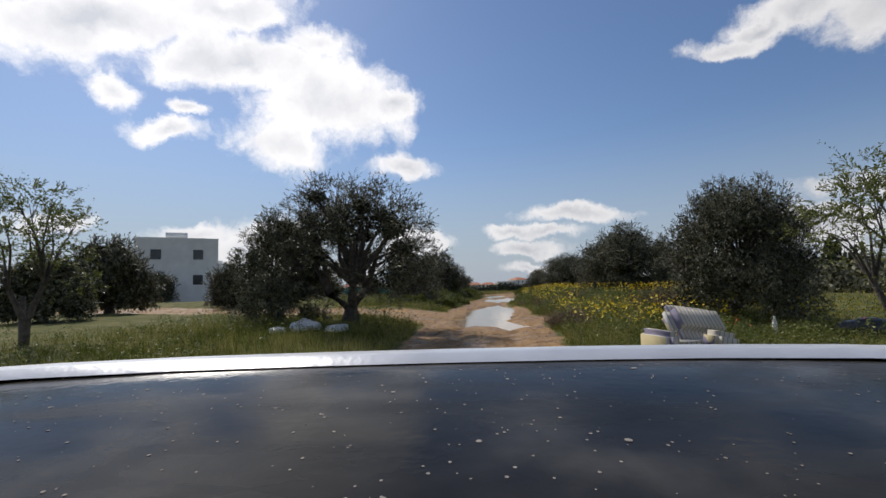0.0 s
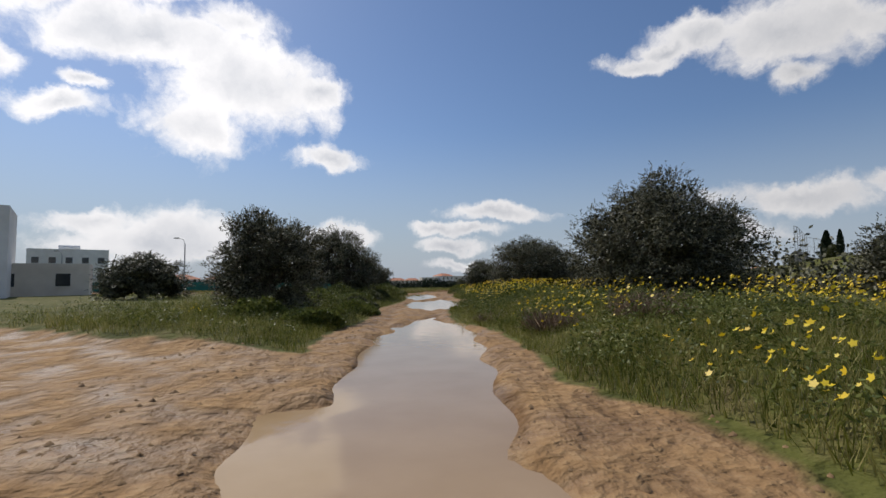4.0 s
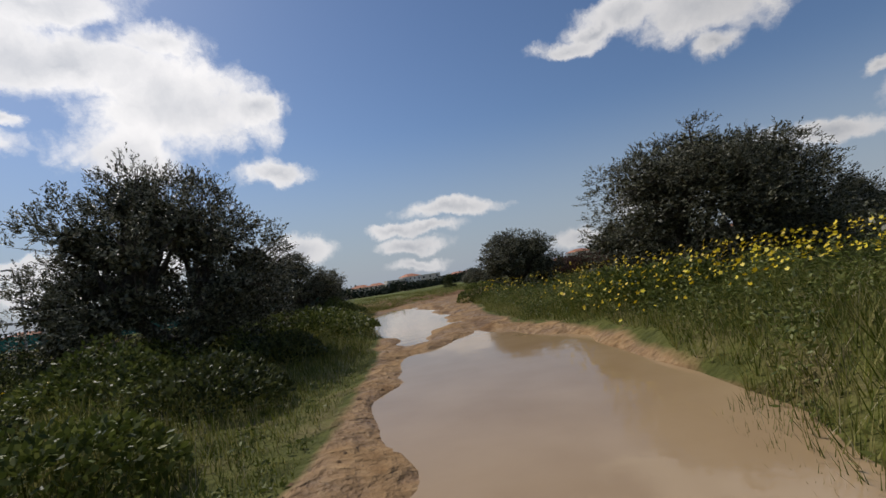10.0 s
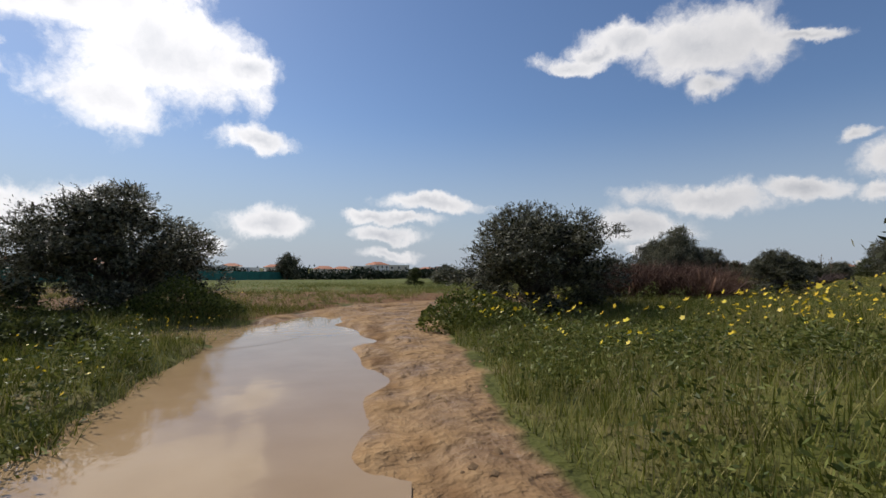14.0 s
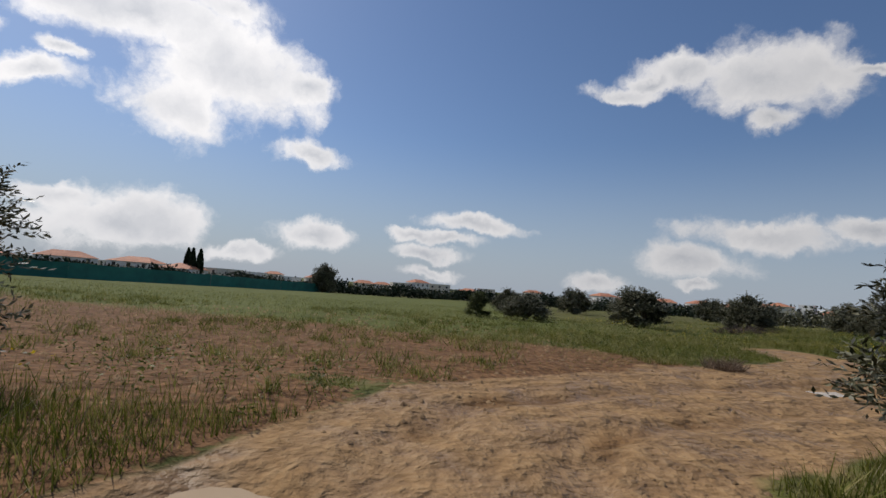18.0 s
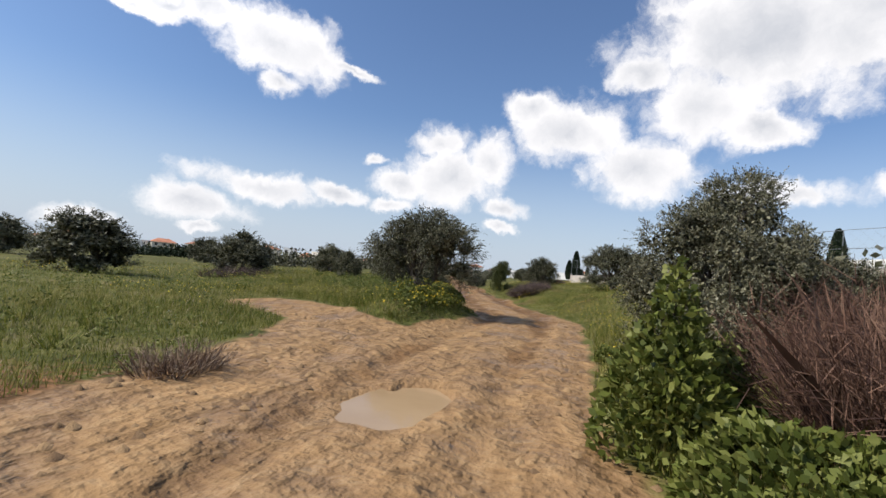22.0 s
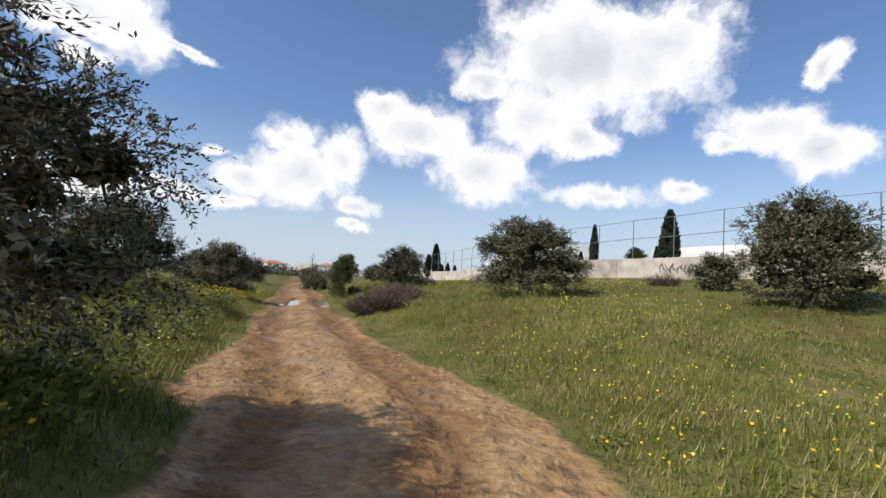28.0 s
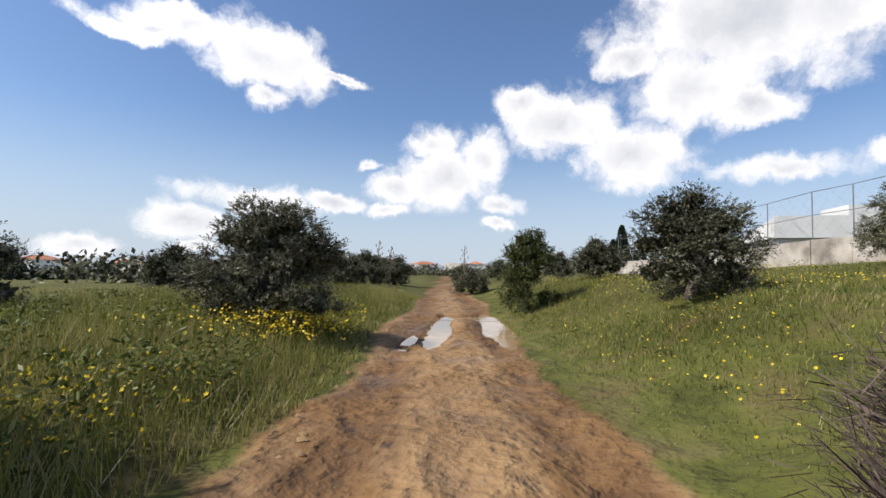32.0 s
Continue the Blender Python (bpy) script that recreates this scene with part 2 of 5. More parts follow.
OLIVE = material("olive_leaf", [(0.026, 0.027, 0.012), (0.075, 0.076, 0.038), (0.23, 0.22, 0.14)], 3.0, 0.45, 0, island=0.9, translucent=0.1)
BRIGHT = material("broad_leaf", [(0.06, 0.078, 0.015), (0.125, 0.148, 0.028), (0.21, 0.225, 0.06)], 3.0, 0.5, 0, island=0.8, translucent=0.25)
LEAFGREEN = material("dark_broad_leaf", [(0.028, 0.035, 0.01), (0.065, 0.078, 0.021), (0.115, 0.125, 0.04)], 3.0, 0.5, 0, island=0.8, translucent=0.2)
CYPRESS = material("cypress_leaf", [(0.012, 0.022, 0.010), (0.03, 0.045, 0.02)], 3.0, 0.7, 0, island=0.6)
for leafy in (OLIVE, BRIGHT, LEAFGREEN, CYPRESS):
    leafy.node_tree.nodes["Principled BSDF"].inputs["Specular IOR Level"].default_value = 0.22
BARK = material("bark", [(0.035, 0.028, 0.022), (0.085, 0.07, 0.055), (0.15, 0.125, 0.1)], 9.0, 0.95, 0.8, 25)
GRASS = material("grass_blade", [(0.078, 0.098, 0.014), (0.18, 0.19, 0.03), (0.35, 0.31, 0.11)], 1.2, 0.65, 0, island=0.7, translucent=0.3)
STRAW = material("dry_straw", [(0.2, 0.15, 0.07), (0.36, 0.29, 0.16), (0.48, 0.42, 0.26)], 3.0, 0.9, 0, island=0.8, translucent=0.15)
GRASS.node_tree.nodes["Principled BSDF"].inputs["Specular IOR Level"].default_value = 0.2
DRY = material("dry_stem", [(0.11, 0.07, 0.045), (0.2, 0.13, 0.09), (0.33, 0.25, 0.17)], 3.0, 0.9, 0, island=0.8)
PETAL = material("yellow_petal", [(0.75, 0.5, 0.01), (0.85, 0.68, 0.03)], 3.0, 0.5, 0, island=0.6, translucent=0.25)
RED = material("red_petal", [(0.5, 0.03, 0.01), (0.65, 0.08, 0.02)], 3.0, 0.5, 0, island=0.5)
WHITE = material("white_render", [(0.66, 0.65, 0.62), (0.8, 0.79, 0.76)], 1.0, 0.85, 0.1, 30)
CREAM = material("cream_render", [(0.55, 0.5, 0.42), (0.68, 0.63, 0.54)], 1.0, 0.85, 0.1, 30)
ROOF = material("clay_tile", [(0.38, 0.14, 0.07), (0.55, 0.24, 0.13)], 2.0, 0.8, 0.5, 12)
GLASS = material("window_glass", [(0.02, 0.025, 0.03), (0.05, 0.055, 0.06)], 1.0, 0.08, 0)
CONCRETE = material("stained_concrete", [(0.2, 0.17, 0.14), (0.42, 0.37, 0.31), (0.58, 0.53, 0.46)], 1.6, 0.9, 0.5, 18)
STEEL = material("galvanised_steel", [(0.16, 0.17, 0.18), (0.3, 0.31, 0.32)], 4.0, 0.5, 0.1, 40, metal=0.6)
NET = material("green_net", [(0.01, 0.10, 0.085), (0.02, 0.17, 0.14)], 1.0, 0.8, 0.3, 6)
RUBBISH = material("white_plastic", [(0.6, 0.6, 0.6), (0.82, 0.82, 0.8)], 6.0, 0.4, 0.3, 20)
BLACKBAG = material("black_plastic", [(0.01, 0.01, 0.012), (0.04, 0.04, 0.045)], 6.0, 0.3, 0.5, 20)
PAINT = material("black_car_paint", [(0.012, 0.012, 0.013), (0.03, 0.03, 0.03)], 9.0, 0.22, 0.03, 60)

PAINT.node_tree.nodes["Principled BSDF"].inputs["Specular IOR Level"].default_value = 0.3


def ground_material():
    """Meadow, wet clay track, ploughed strip and young crop, laid out by three masks on the sheet."""
    m = bpy.data.materials.new("meadow_and_clay")
    m.use_nodes = True
    n, l = m.node_tree.nodes, m.node_tree.links
    b = n["Principled BSDF"]
    geo = n.new("ShaderNodeNewGeometry")

    def tex(scale, detail=6):
        t = n.new("ShaderNodeTexNoise")
        t.inputs["Scale"].default_value, t.inputs["Detail"].default_value = scale, detail
        l.new(geo.outputs["Position"], t.inputs["Vector"])
        return t.outputs["Fac"]

    def ramp(fac, *stops):
        r = n.new("ShaderNodeValToRGB")
        e = r.color_ramp.elements
        e[0].position, e[0].color = stops[0][0], (*stops[0][1], 1)
        e[1].position, e[1].color = stops[-1][0], (*stops[-1][1], 1)
        for p, c in stops[1:-1]:
            e.new(p).color = (*c, 1)
        l.new(fac, r.inputs[0])
        return r.outputs[0]

    def mask(name, edge):
        a = n.new("ShaderNodeAttribute")
        a.attribute_name = name
        s = n.new("ShaderNodeMath")
        s.operation = "MULTIPLY_ADD"
        l.new(edge, s.inputs[0])
        s.inputs[1].default_value = 0.9
        s2 = n.new("ShaderNodeMath")
        s2.operation = "SUBTRACT"
        l.new(a.outputs["Fac"], s2.inputs[0])
        s2.inputs[1].default_value = 0.45
        l.new(s2.outputs[0], s.inputs[2])
        r = n.new("ShaderNodeMapRange")
        r.inputs[1].default_value, r.inputs[2].default_value = 0.4, 0.62
        l.new(s.outputs[0], r.inputs[0])
        return r.outputs[0]

    def mix(fac, a, c):
        x = n.new("ShaderNodeMix")
        x.data_type = "RGBA"
        l.new(fac, x.inputs[0])
        l.new(a, x.inputs[6])
        l.new(c, x.inputs[7])
        return x.outputs[2]

    fine, mid, big = tex(9), tex(1.3), tex(0.18, 4)
    meadow = ramp(mid, (0.3, (0.06, 0.066, 0.014)), (0.5, (0.105, 0.108, 0.024)), (0.7, (0.18, 0.145, 0.06)))
    clay = ramp(fine, (0.25, (0.19, 0.11, 0.048)), (0.5, (0.34, 0.21, 0.095)), (0.75, (0.47, 0.32, 0.165)))
    dark = ramp(mid, (0.3, (0.15, 0.085, 0.042)), (0.7, (0.37, 0.23, 0.11)))
    clay2 = mix(big, clay, dark)
    earth = ramp(fine, (0.3, (0.085, 0.042, 0.018)), (0.7, (0.26, 0.135, 0.058)))
    crop = ramp(mid, (0.3, (0.07, 0.09, 0.018)), (0.7, (0.15, 0.155, 0.035)))
    col = mix(mask("field", mid), meadow, crop)
    col = mix(mask("plough", fine), col, earth)
    soil = mask("soil", mid)
    col = mix(soil, col, clay2)
    # wheel marks drawn out along the track
    def stored(name):
        a = n.new("ShaderNodeAttribute")
        a.attribute_name = name
        return a.outputs["Fac"]

    def drawn_out(wide, long, detail):
        c, t = n.new("ShaderNodeCombineXYZ"), n.new("ShaderNodeTexNoise")
        for k, (name, f) in enumerate((("across", wide), ("along", long))):
            p = n.new("ShaderNodeMath")
            p.operation = "MULTIPLY"
            l.new(stored(name), p.inputs[0])
            p.inputs[1].default_value = f
            l.new(p.outputs[0], c.inputs[k])
        t.inputs["Scale"].default_value, t.inputs["Detail"].default_value = 1.0, detail
        l.new(c.outputs[0], t.inputs["Vector"])
        return t.outputs["Fac"]

    streak = drawn_out(4.0, 1.1, 4)
    streak_tone = ramp(streak, (0.3, (0.72, 0.68, 0.64)), (0.5, (0.98, 0.96, 0.94)), (0.7, (1.1, 1.09, 1.07)))
    wheel = n.new("ShaderNodeMix")
    wheel.data_type, wheel.blend_type = "RGBA", "MULTIPLY"
    l.new(soil, wheel.inputs[0])
    l.new(col, wheel.inputs[6])
    l.new(streak_tone, wheel.inputs[7])
    col = wheel.outputs[2]
    worn = mask("rut", mid)
    shade = n.new("ShaderNodeMix")
    shade.data_type = "RGBA"
    shade.blend_type = "MULTIPLY"
    shade.inputs[7].default_value = (0.62, 0.56, 0.5, 1)
    l.new(worn, shade.inputs[0])
    l.new(col, shade.inputs[6])
    l.new(shade.outputs[2], b.inputs["Base Color"])
    b.inputs["Specular IOR Level"].default_value = 0.2
    wet = n.new("ShaderNodeMapRange")
    l.new(mid, wet.inputs[0])
    wet.inputs[1].default_value, wet.inputs[2].default_value = 0.35, 0.6
    wet.inputs[3].default_value, wet.inputs[4].default_value = 0.45, 0.95
    damp = n.new("ShaderNodeMix")
    damp.inputs[2].default_value = 0.95
    l.new(soil, damp.inputs[0])
    l.new(wet.outputs[0], damp.inputs[3])
    l.new(damp.outputs[0], b.inputs["Roughness"])
    lump = n.new("ShaderNodeBump")
    l.new(tex(2.6, 4), lump.inputs["Height"])
    lump.inputs["Strength"].default_value, lump.inputs["Distance"].default_value = 0.9, 0.22
    bn = n.new("ShaderNodeBump")
    l.new(fine, bn.inputs["Height"])
    bn.inputs["Strength"].default_value, bn.inputs["Distance"].default_value = 0.8, 0.06
    l.new(lump.outputs[0], bn.inputs["Normal"])
    mark = n.new("ShaderNodeBump")
    l.new(streak, mark.inputs["Height"])
    l.new(soil, mark.inputs["Strength"])
    mark.inputs["Distance"].default_value = 0.05
    l.new(bn.outputs[0], mark.inputs["Normal"])
    l.new(mark.outputs[0], b.inputs["Normal"])
    return m


def water_material():
    m = material("muddy_water", [(0.34, 0.225, 0.115), (0.43, 0.30, 0.17)], 1.0, 0.04, 0.06, 3.0)
    m.node_tree.nodes["Principled BSDF"].inputs["IOR"].default_value = 1.33
    return m


GROUND, WATER = ground_material(), water_material()

# ---- helpers for building ----
rng = np.random.default_rng(7)


def mesh_of(name, verts, faces, mat, smooth=False):
    me = bpy.data.meshes.new(name)
    me.from_pydata(verts, [], faces)
    me.materials.append(mat)
    if smooth:
        me.shade_smooth()
    return me


def mesh_quads(name, v, quads, mat):
    """A mesh from arrays of vertices and of equal faces."""
    me = bpy.data.meshes.new(name)
    k = quads.shape[1]
    me.vertices.add(len(v))
    me.vertices.foreach_set("co", np.ascontiguousarray(v, dtype=np.float32).ravel())
    me.loops.add(quads.size)
    me.loops.foreach_set("vertex_index", np.ascontiguousarray(quads, dtype=np.int32).ravel())
    me.polygons.add(len(quads))
    me.polygons.foreach_set("loop_start", np.arange(0, quads.size, k, dtype=np.int32))
    me.update(calc_edges=True)
    me.materials.append(mat)
    return me


def part(name, me, parent, label=""):
    ob = new(name, me)
    ob.parent = parent
    return tagged(ob, label)


def box_bm(bm, x0, y0, z0, x1, y1, z1, bevel=0.0):
    made = bmesh.ops.create_cube(bm, size=1, matrix=Matrix.LocRotScale(((x0 + x1) / 2, (y0 + y1) / 2, (z0 + z1) / 2), None, (x1 - x0, y1 - y0, z1 - z0)))
    if bevel:
        edges = {e for v in made["verts"] for e in v.link_edges}
        bmesh.ops.bevel(bm, geom=list(edges), offset=bevel, segments=2, affect="EDGES", clamp_overlap=True)


def from_bm(name, bm, mat, smooth=False):
    me = bpy.data.meshes.new(name)
    bm.to_mesh(me)
    bm.free()
    me.materials.append(mat)
    if smooth:
        me.shade_smooth()
    return me


def box_mesh(name, x0, y0, z0, x1, y1, z1, mat, bevel=0.0):
    bm = bmesh.new()
    box_bm(bm, x0, y0, z0, x1, y1, z1, bevel)
    return from_bm(name, bm, mat)


def tube(points, radii, sides=8):
    """Vertices and faces of a tapering tube along points."""
    v, f = [], []
    pts = [Vector(p) for p in points]
    for i, p in enumerate(pts):
        d = (pts[min(i + 1, len(pts) - 1)] - pts[max(i - 1, 0)]).normalized()
        a = d.orthogonal().normalized()
        c = d.cross(a)
        for k in range(sides):
            t = 2 * math.pi * k / sides
            v.append(p + (a * math.cos(t) + c * math.sin(t)) * radii[i])
    for i in range(len(pts) - 1):
        for k in range(sides):
            f.append((i * sides + k, i * sides + (k + 1) % sides, (i + 1) * sides + (k + 1) % sides, (i + 1) * sides + k))
    return v, f


def tubes_mesh(name, runs, mat, sides=8):
    v, f = [], []
    for run in runs:
        a, b = tube(run[0], run[1], run[2] if len(run) > 2 else sides)
        f += [tuple(i + len(v) for i in q) for q in b]
        v += a
    return mesh_of(name, v, f, mat, True)


# ---- the lie of the land ----
def polyline_distance(x, y, line):
    """Distance from points to a line, and the side: positive to its right."""
    best, side = np.full(np.shape(x), 1e9), np.zeros(np.shape(x))
    for (ax, ay), (bx, by) in zip(line, line[1:]):
        dx, dy = bx - ax, by - ay
        t = np.clip(((x - ax) * dx + (y - ay) * dy) / (dx * dx + dy * dy), 0, 1)
        d = np.hypot(x - ax - t * dx, y - ay - t * dy)
        s = (x - ax) * dy - (y - ay) * dx
        near = d < best
        best, side = np.where(near, d, best), np.where(near, np.sign(s), side)
    return best, side


def along_line(x, y, line):
    """How far along a line the nearest point to each place lies."""
    best, out, run = np.full(np.shape(x), 1e9), np.zeros(np.shape(x)), 0.0
    for (ax, ay), (bx, by) in zip(line, line[1:]):
        dx, dy = bx - ax, by - ay
        t = np.clip(((x - ax) * dx + (y - ay) * dy) / (dx * dx + dy * dy), 0, 1)
        d = np.hypot(x - ax - t * dx, y - ay - t * dy)
        out, best = np.where(d < best, run + t * math.hypot(dx, dy), out), np.minimum(d, best)
        run += math.hypot(dx, dy)
    return out


MAIN = [(1.9, -30), (1.9, 0), (2.6, 10), (3.6, 20), (4.3, 28), (4.9, 35), (6.2, 42), (7.3, 47), (7.9, 53), (8.6, 57), (10.5, 60), (14, 61.2), (20, 62.4),
        (28, 63.2), (34, 66), (42, 69.2), (50, 72.3), (61, 77), (90, 88), (140, 105)]
LOOP_WEST = [(3, 19), (-2, 22), (-8, 26), (-18, 31), (-40, 38)]
HEADLAND = [(9, 58.5), (4, 61), (-4, 66), (-20, 74), (-50, 88)]
FORK = [(20.6, 63.0), (21.6, 64.6), (22.3, 66.2), (22.6, 68.0)]
APRON = [(15.0, 63.0), (19.5, 64.2), (22.3, 65.8)]
POND_SIDE = [(7.3, 39.0), (7.6, 42.0), (7.8, 46.5)]


def smooth(a, b, v):
    t = np.clip((v - a) / (b - a), 0, 1)
    return t * t * (3 - 2 * t)


def waves(x, y, size, seed):
    """Cheap soft unevenness between -1 and 1."""
    out = 0
    for k in range(4):
        a = seed * 1.7 + k * 2.1
        out = out + np.sin((x * math.cos(a) + y * math.sin(a)) / size * (1 + 0.37 * k) + a * 3) / (1 + k * 0.5)
    return out / 2.6


PUDDLES = [(4.2, 24.0, 1.15, 7.5, -8), (3.3, 17.8, 1.0, 2.6, 20), (6.9, 40.3, 1.75, 4.9, -10), (7.0, 52.0, 1.35, 6.2, -6), (5.6, 55.4, 1.5, 1.6, 20),
           (17.7, 62.1, 0.7, 0.4, 0), (44.0, 70.2, 0.24, 2.9, -71), (44.5, 69.1, 0.3, 2.9, -69), (46.2, 70.3, 0.75, 0.5, -70), (41.8, 69.9, 0.09, 0.8, -72)]


def puddle_mask(x, y):
    out = np.zeros(np.shape(x))
    for px, py, w, h, turn in PUDDLES:
        c, s = math.cos(radians(turn)), math.sin(radians(turn))
        u, v = ((x - px) * c + (y - py) * s) / w, (-(x - px) * s + (y - py) * c) / h
        r = np.hypot(u, v) + 0.22 * waves(x, y, 0.5, 3 + px)
        out = np.maximum(out, 1 - smooth(0.75, 1.15, r))
    return out


def soil_mask(x, y):
    d, side = polyline_distance(x, y, MAIN)
    wide = 1.4 + 0.3 * waves(x, y, 1.6, 1) + 0.5 * (1 - smooth(24, 34, y)) * (x < 12) + 0.6 * smooth(46, 52, y) * (1 - smooth(12, 16, x)) + 0.45 * smooth(11, 15, x) * (1 - smooth(27, 33, x))
    wide = wide - 0.25 * smooth(30, 40, x)
    out = 1 - smooth(wide - 0.35, wide + 0.35, d)
    for line, w in ((LOOP_WEST, 3.2), (FORK, 0.95), (APRON, 0.9), (POND_SIDE, 1.05)):
        d2, _ = polyline_distance(x, y, line)
        out = np.maximum(out, 1 - smooth(w - 0.5, w + 0.5, d2 + 0.5 * waves(x, y, 1.7, 5)))
    k = np.hypot((x - 25.4) / 2.7, (y - 65.4) / 1.35) + 0.15 * waves(x, y, 0.5, 13)
    return out * smooth(0.85, 1.1, k)


def land(x, y):
    """Height of the ground."""
    x, y = np.asarray(x, float), np.asarray(y, float)
    d, side = polyline_distance(x, y, MAIN)
    right, left = d * (side > 0), d * (side < 0)
    off = smooth(1.5, 3.0, d)
    z = off * (0.06 * waves(x, y, 1.9, 2) + 0.03 * waves(x, y, 0.6, 4) + 0.06)
    early = smooth(12, 18, y) * (1 - smooth(46, 52, y)) * (x < 22)
    z = z + early * 0.42 * smooth(2.0, 4.5, right)
    z = z + 0.2 * smooth(2.2, 4.0, left) * (1 - smooth(48, 54, y)) * (x < 12) * (1 - soil_mask(x, y))
    late = smooth(25, 36, x) * (1 - smooth(130, 160, x)) * (y > 30)
    z = z + late * (0.28 * smooth(1.4, 4.5, left) + 1.0 * smooth(1.3, 5.4, right) + 0.1 * np.clip(right - 6, 0, 16)) * (1 - 0.35 * smooth(45, 75, x))
    z = z + smooth(13, 18, x) * (1 - smooth(24, 30, x)) * 0.35 * smooth(2.0, 4.0, right) * (y > 50)
    k = np.hypot((x - 25.2) / 3.0, (y - 65.4) / 1.7)
    z = z + 0.35 * (1 - smooth(0.3, 1.0, k))
    z = z + 0.38 * (1 - smooth(0.4, 1.3, np.hypot((x - 36.8) / 1.6, (y - 64.4) / 1.4)))
    z = z - np.clip(0.02 * (y - 76), 0, 6.0) * (1 - smooth(60, 130, x) * (y < 130))
    soil = soil_mask(x, y)
    ruts = np.exp(-((d - 0.75) / 0.22) ** 2) * (1 + 0.5 * waves(x, y, 1.3, 29))
    ridge = np.exp(-((d - 1.2) / 0.16) ** 2) + 0.7 * np.exp(-((d - 0.3) / 0.2) ** 2)
    z = z + soil * (0.022 * waves(x, y, 0.35, 6) - 0.05 * ruts + 0.025 * ridge + 0.012 * waves(x, y, 0.17, 8))
    return z - 0.2 * puddle_mask(x, y)


def grid(xs, ys):
    gx, gy = np.meshgrid(xs, ys)
    n, m = len(xs), len(ys)
    v = np.stack([gx.ravel(), gy.ravel(), land(gx, gy).ravel()], -1)
    i = (np.arange(m - 1)[:, None] * n + np.arange(n - 1)[None]).ravel()
    return v, np.stack([i, i + 1, i + n + 1, i + n], -1)


def steps(lo, hi, fine_lo, fine_hi, fine, grow=1.25):
    """Positions fine in the middle, growing coarser outwards."""
    mid = list(np.arange(fine_lo, fine_hi + fine / 2, fine))
    a, s = [], fine
    while mid[-1] < hi:
        s *= grow
        mid.append(min(mid[-1] + s, hi))
    s = fine
    while mid[0] > lo:
        s *= grow
        mid.insert(0, max(mid[0] - s, lo))
    return np.array(mid)


XS, YS = steps(-3000, 3500, -10, 54, 0.19), steps(-2500, 4000, 6, 78, 0.19)
gv, gq = grid(XS, YS)
ground_mesh = mesh_quads("ground", gv, gq, GROUND)
ground_mesh.shade_smooth()
gx, gy = gv[:, 0], gv[:, 1]


def layer(me, name, values):
    a = me.attributes.new(name, "FLOAT", "POINT")
    a.data.foreach_set("value", np.ascontiguousarray(values, dtype=np.float32))


layer(ground_mesh, "soil", soil_mask(gx, gy))
gd, gs = polyline_distance(gx, gy, MAIN)
layer(ground_mesh, "across", gd * gs)
layer(ground_mesh, "along", along_line(gx, gy, MAIN))
layer(ground_mesh, "rut", (0.48 + 0.3 * waves(gx, gy, 1.1, 19)) * np.exp(-((gd - 0.8 - 0.2 * waves(gx, gy, 1.5, 17)) / 0.3) ** 2) * soil_mask(gx, gy) + 0.5 * smooth(0.2, 0.9, puddle_mask(gx, gy)) + (0.42 + 0.2 * waves(gx, gy, 0.9, 27)) * smooth(20, 30, gx) * (gy > 50))
field = smooth(66, 72, gy + 0.35 * gx * (gx < 0)) * (1 - smooth(10, 24, gx - (gy - 66) * 0.25)) * (1 - smooth(150, 175, gy))
layer(ground_mesh, "field", field)
gh, _ = polyline_distance(gx, gy, HEADLAND)
plough = smooth(60, 63, gy + 0.3 * gx * (gx < 0)) * (1 - smooth(70, 76, gy + 0.45 * gx + 1.5 * waves(gx, gy, 2.5, 9))) * (1 - smooth(14, 20, gx)) * 0.9
layer(ground_mesh, "plough", np.maximum(plough, (1 - smooth(1.8, 2.8, gh + 0.6 * waves(gx, gy, 1.5, 18))) * (1 - soil_mask(gx, gy))))
ground = tagged(new("ground", ground_mesh), "wild green meadow with a wet reddish clay track", "ground", kind="structure")

for px, py, w, h, turn in PUDDLES:
    level = -0.07 + 0.003 * (PUDDLES.index((px, py, w, h, turn)) % 3)
    v, n = [(px, py, level)], 40
    c, s = math.cos(radians(turn)), math.sin(radians(turn))
    for k in range(n):
        a = 2 * math.pi * k / n
        u, q = 1.25 * w * math.cos(a), 1.25 * h * math.sin(a)
        v.append((px + u * c - q * s, py + u * s + q * c, level))
    me = mesh_of("puddle", v, [(0, 1 + k, 1 + (k + 1) % n) for k in range(n)], WATER)
    tagged(new("puddle", me), "muddy rain puddle lying on the clay track", "puddle", "puddles along the track", kind="structure")


# ---- trees ----
def leaf_arrays(base, along, size, width, r, face=None):
    """Rhombic leaves: base points, directions, lengths, and the way that they face."""
    n = len(base)
    turn = r.normal(size=(n, 3))
    side = np.cross(along, turn if face is None else face + turn * 0.4)
    side /= np.linalg.norm(side, axis=1, keepdims=True) + 1e-9
    size, width = np.broadcast_to(size, n)[:, None], np.broadcast_to(width, n)[:, None]
    mid = base + along * size * 0.5
    v = np.stack([base, mid + side * width, base + along * size, mid - side * width], 1).reshape(-1, 3)
    return v, np.arange(4 * n).reshape(-1, 4)


def unit(v):
    return v / (np.linalg.norm(v, axis=1, keepdims=True) + 1e-9)


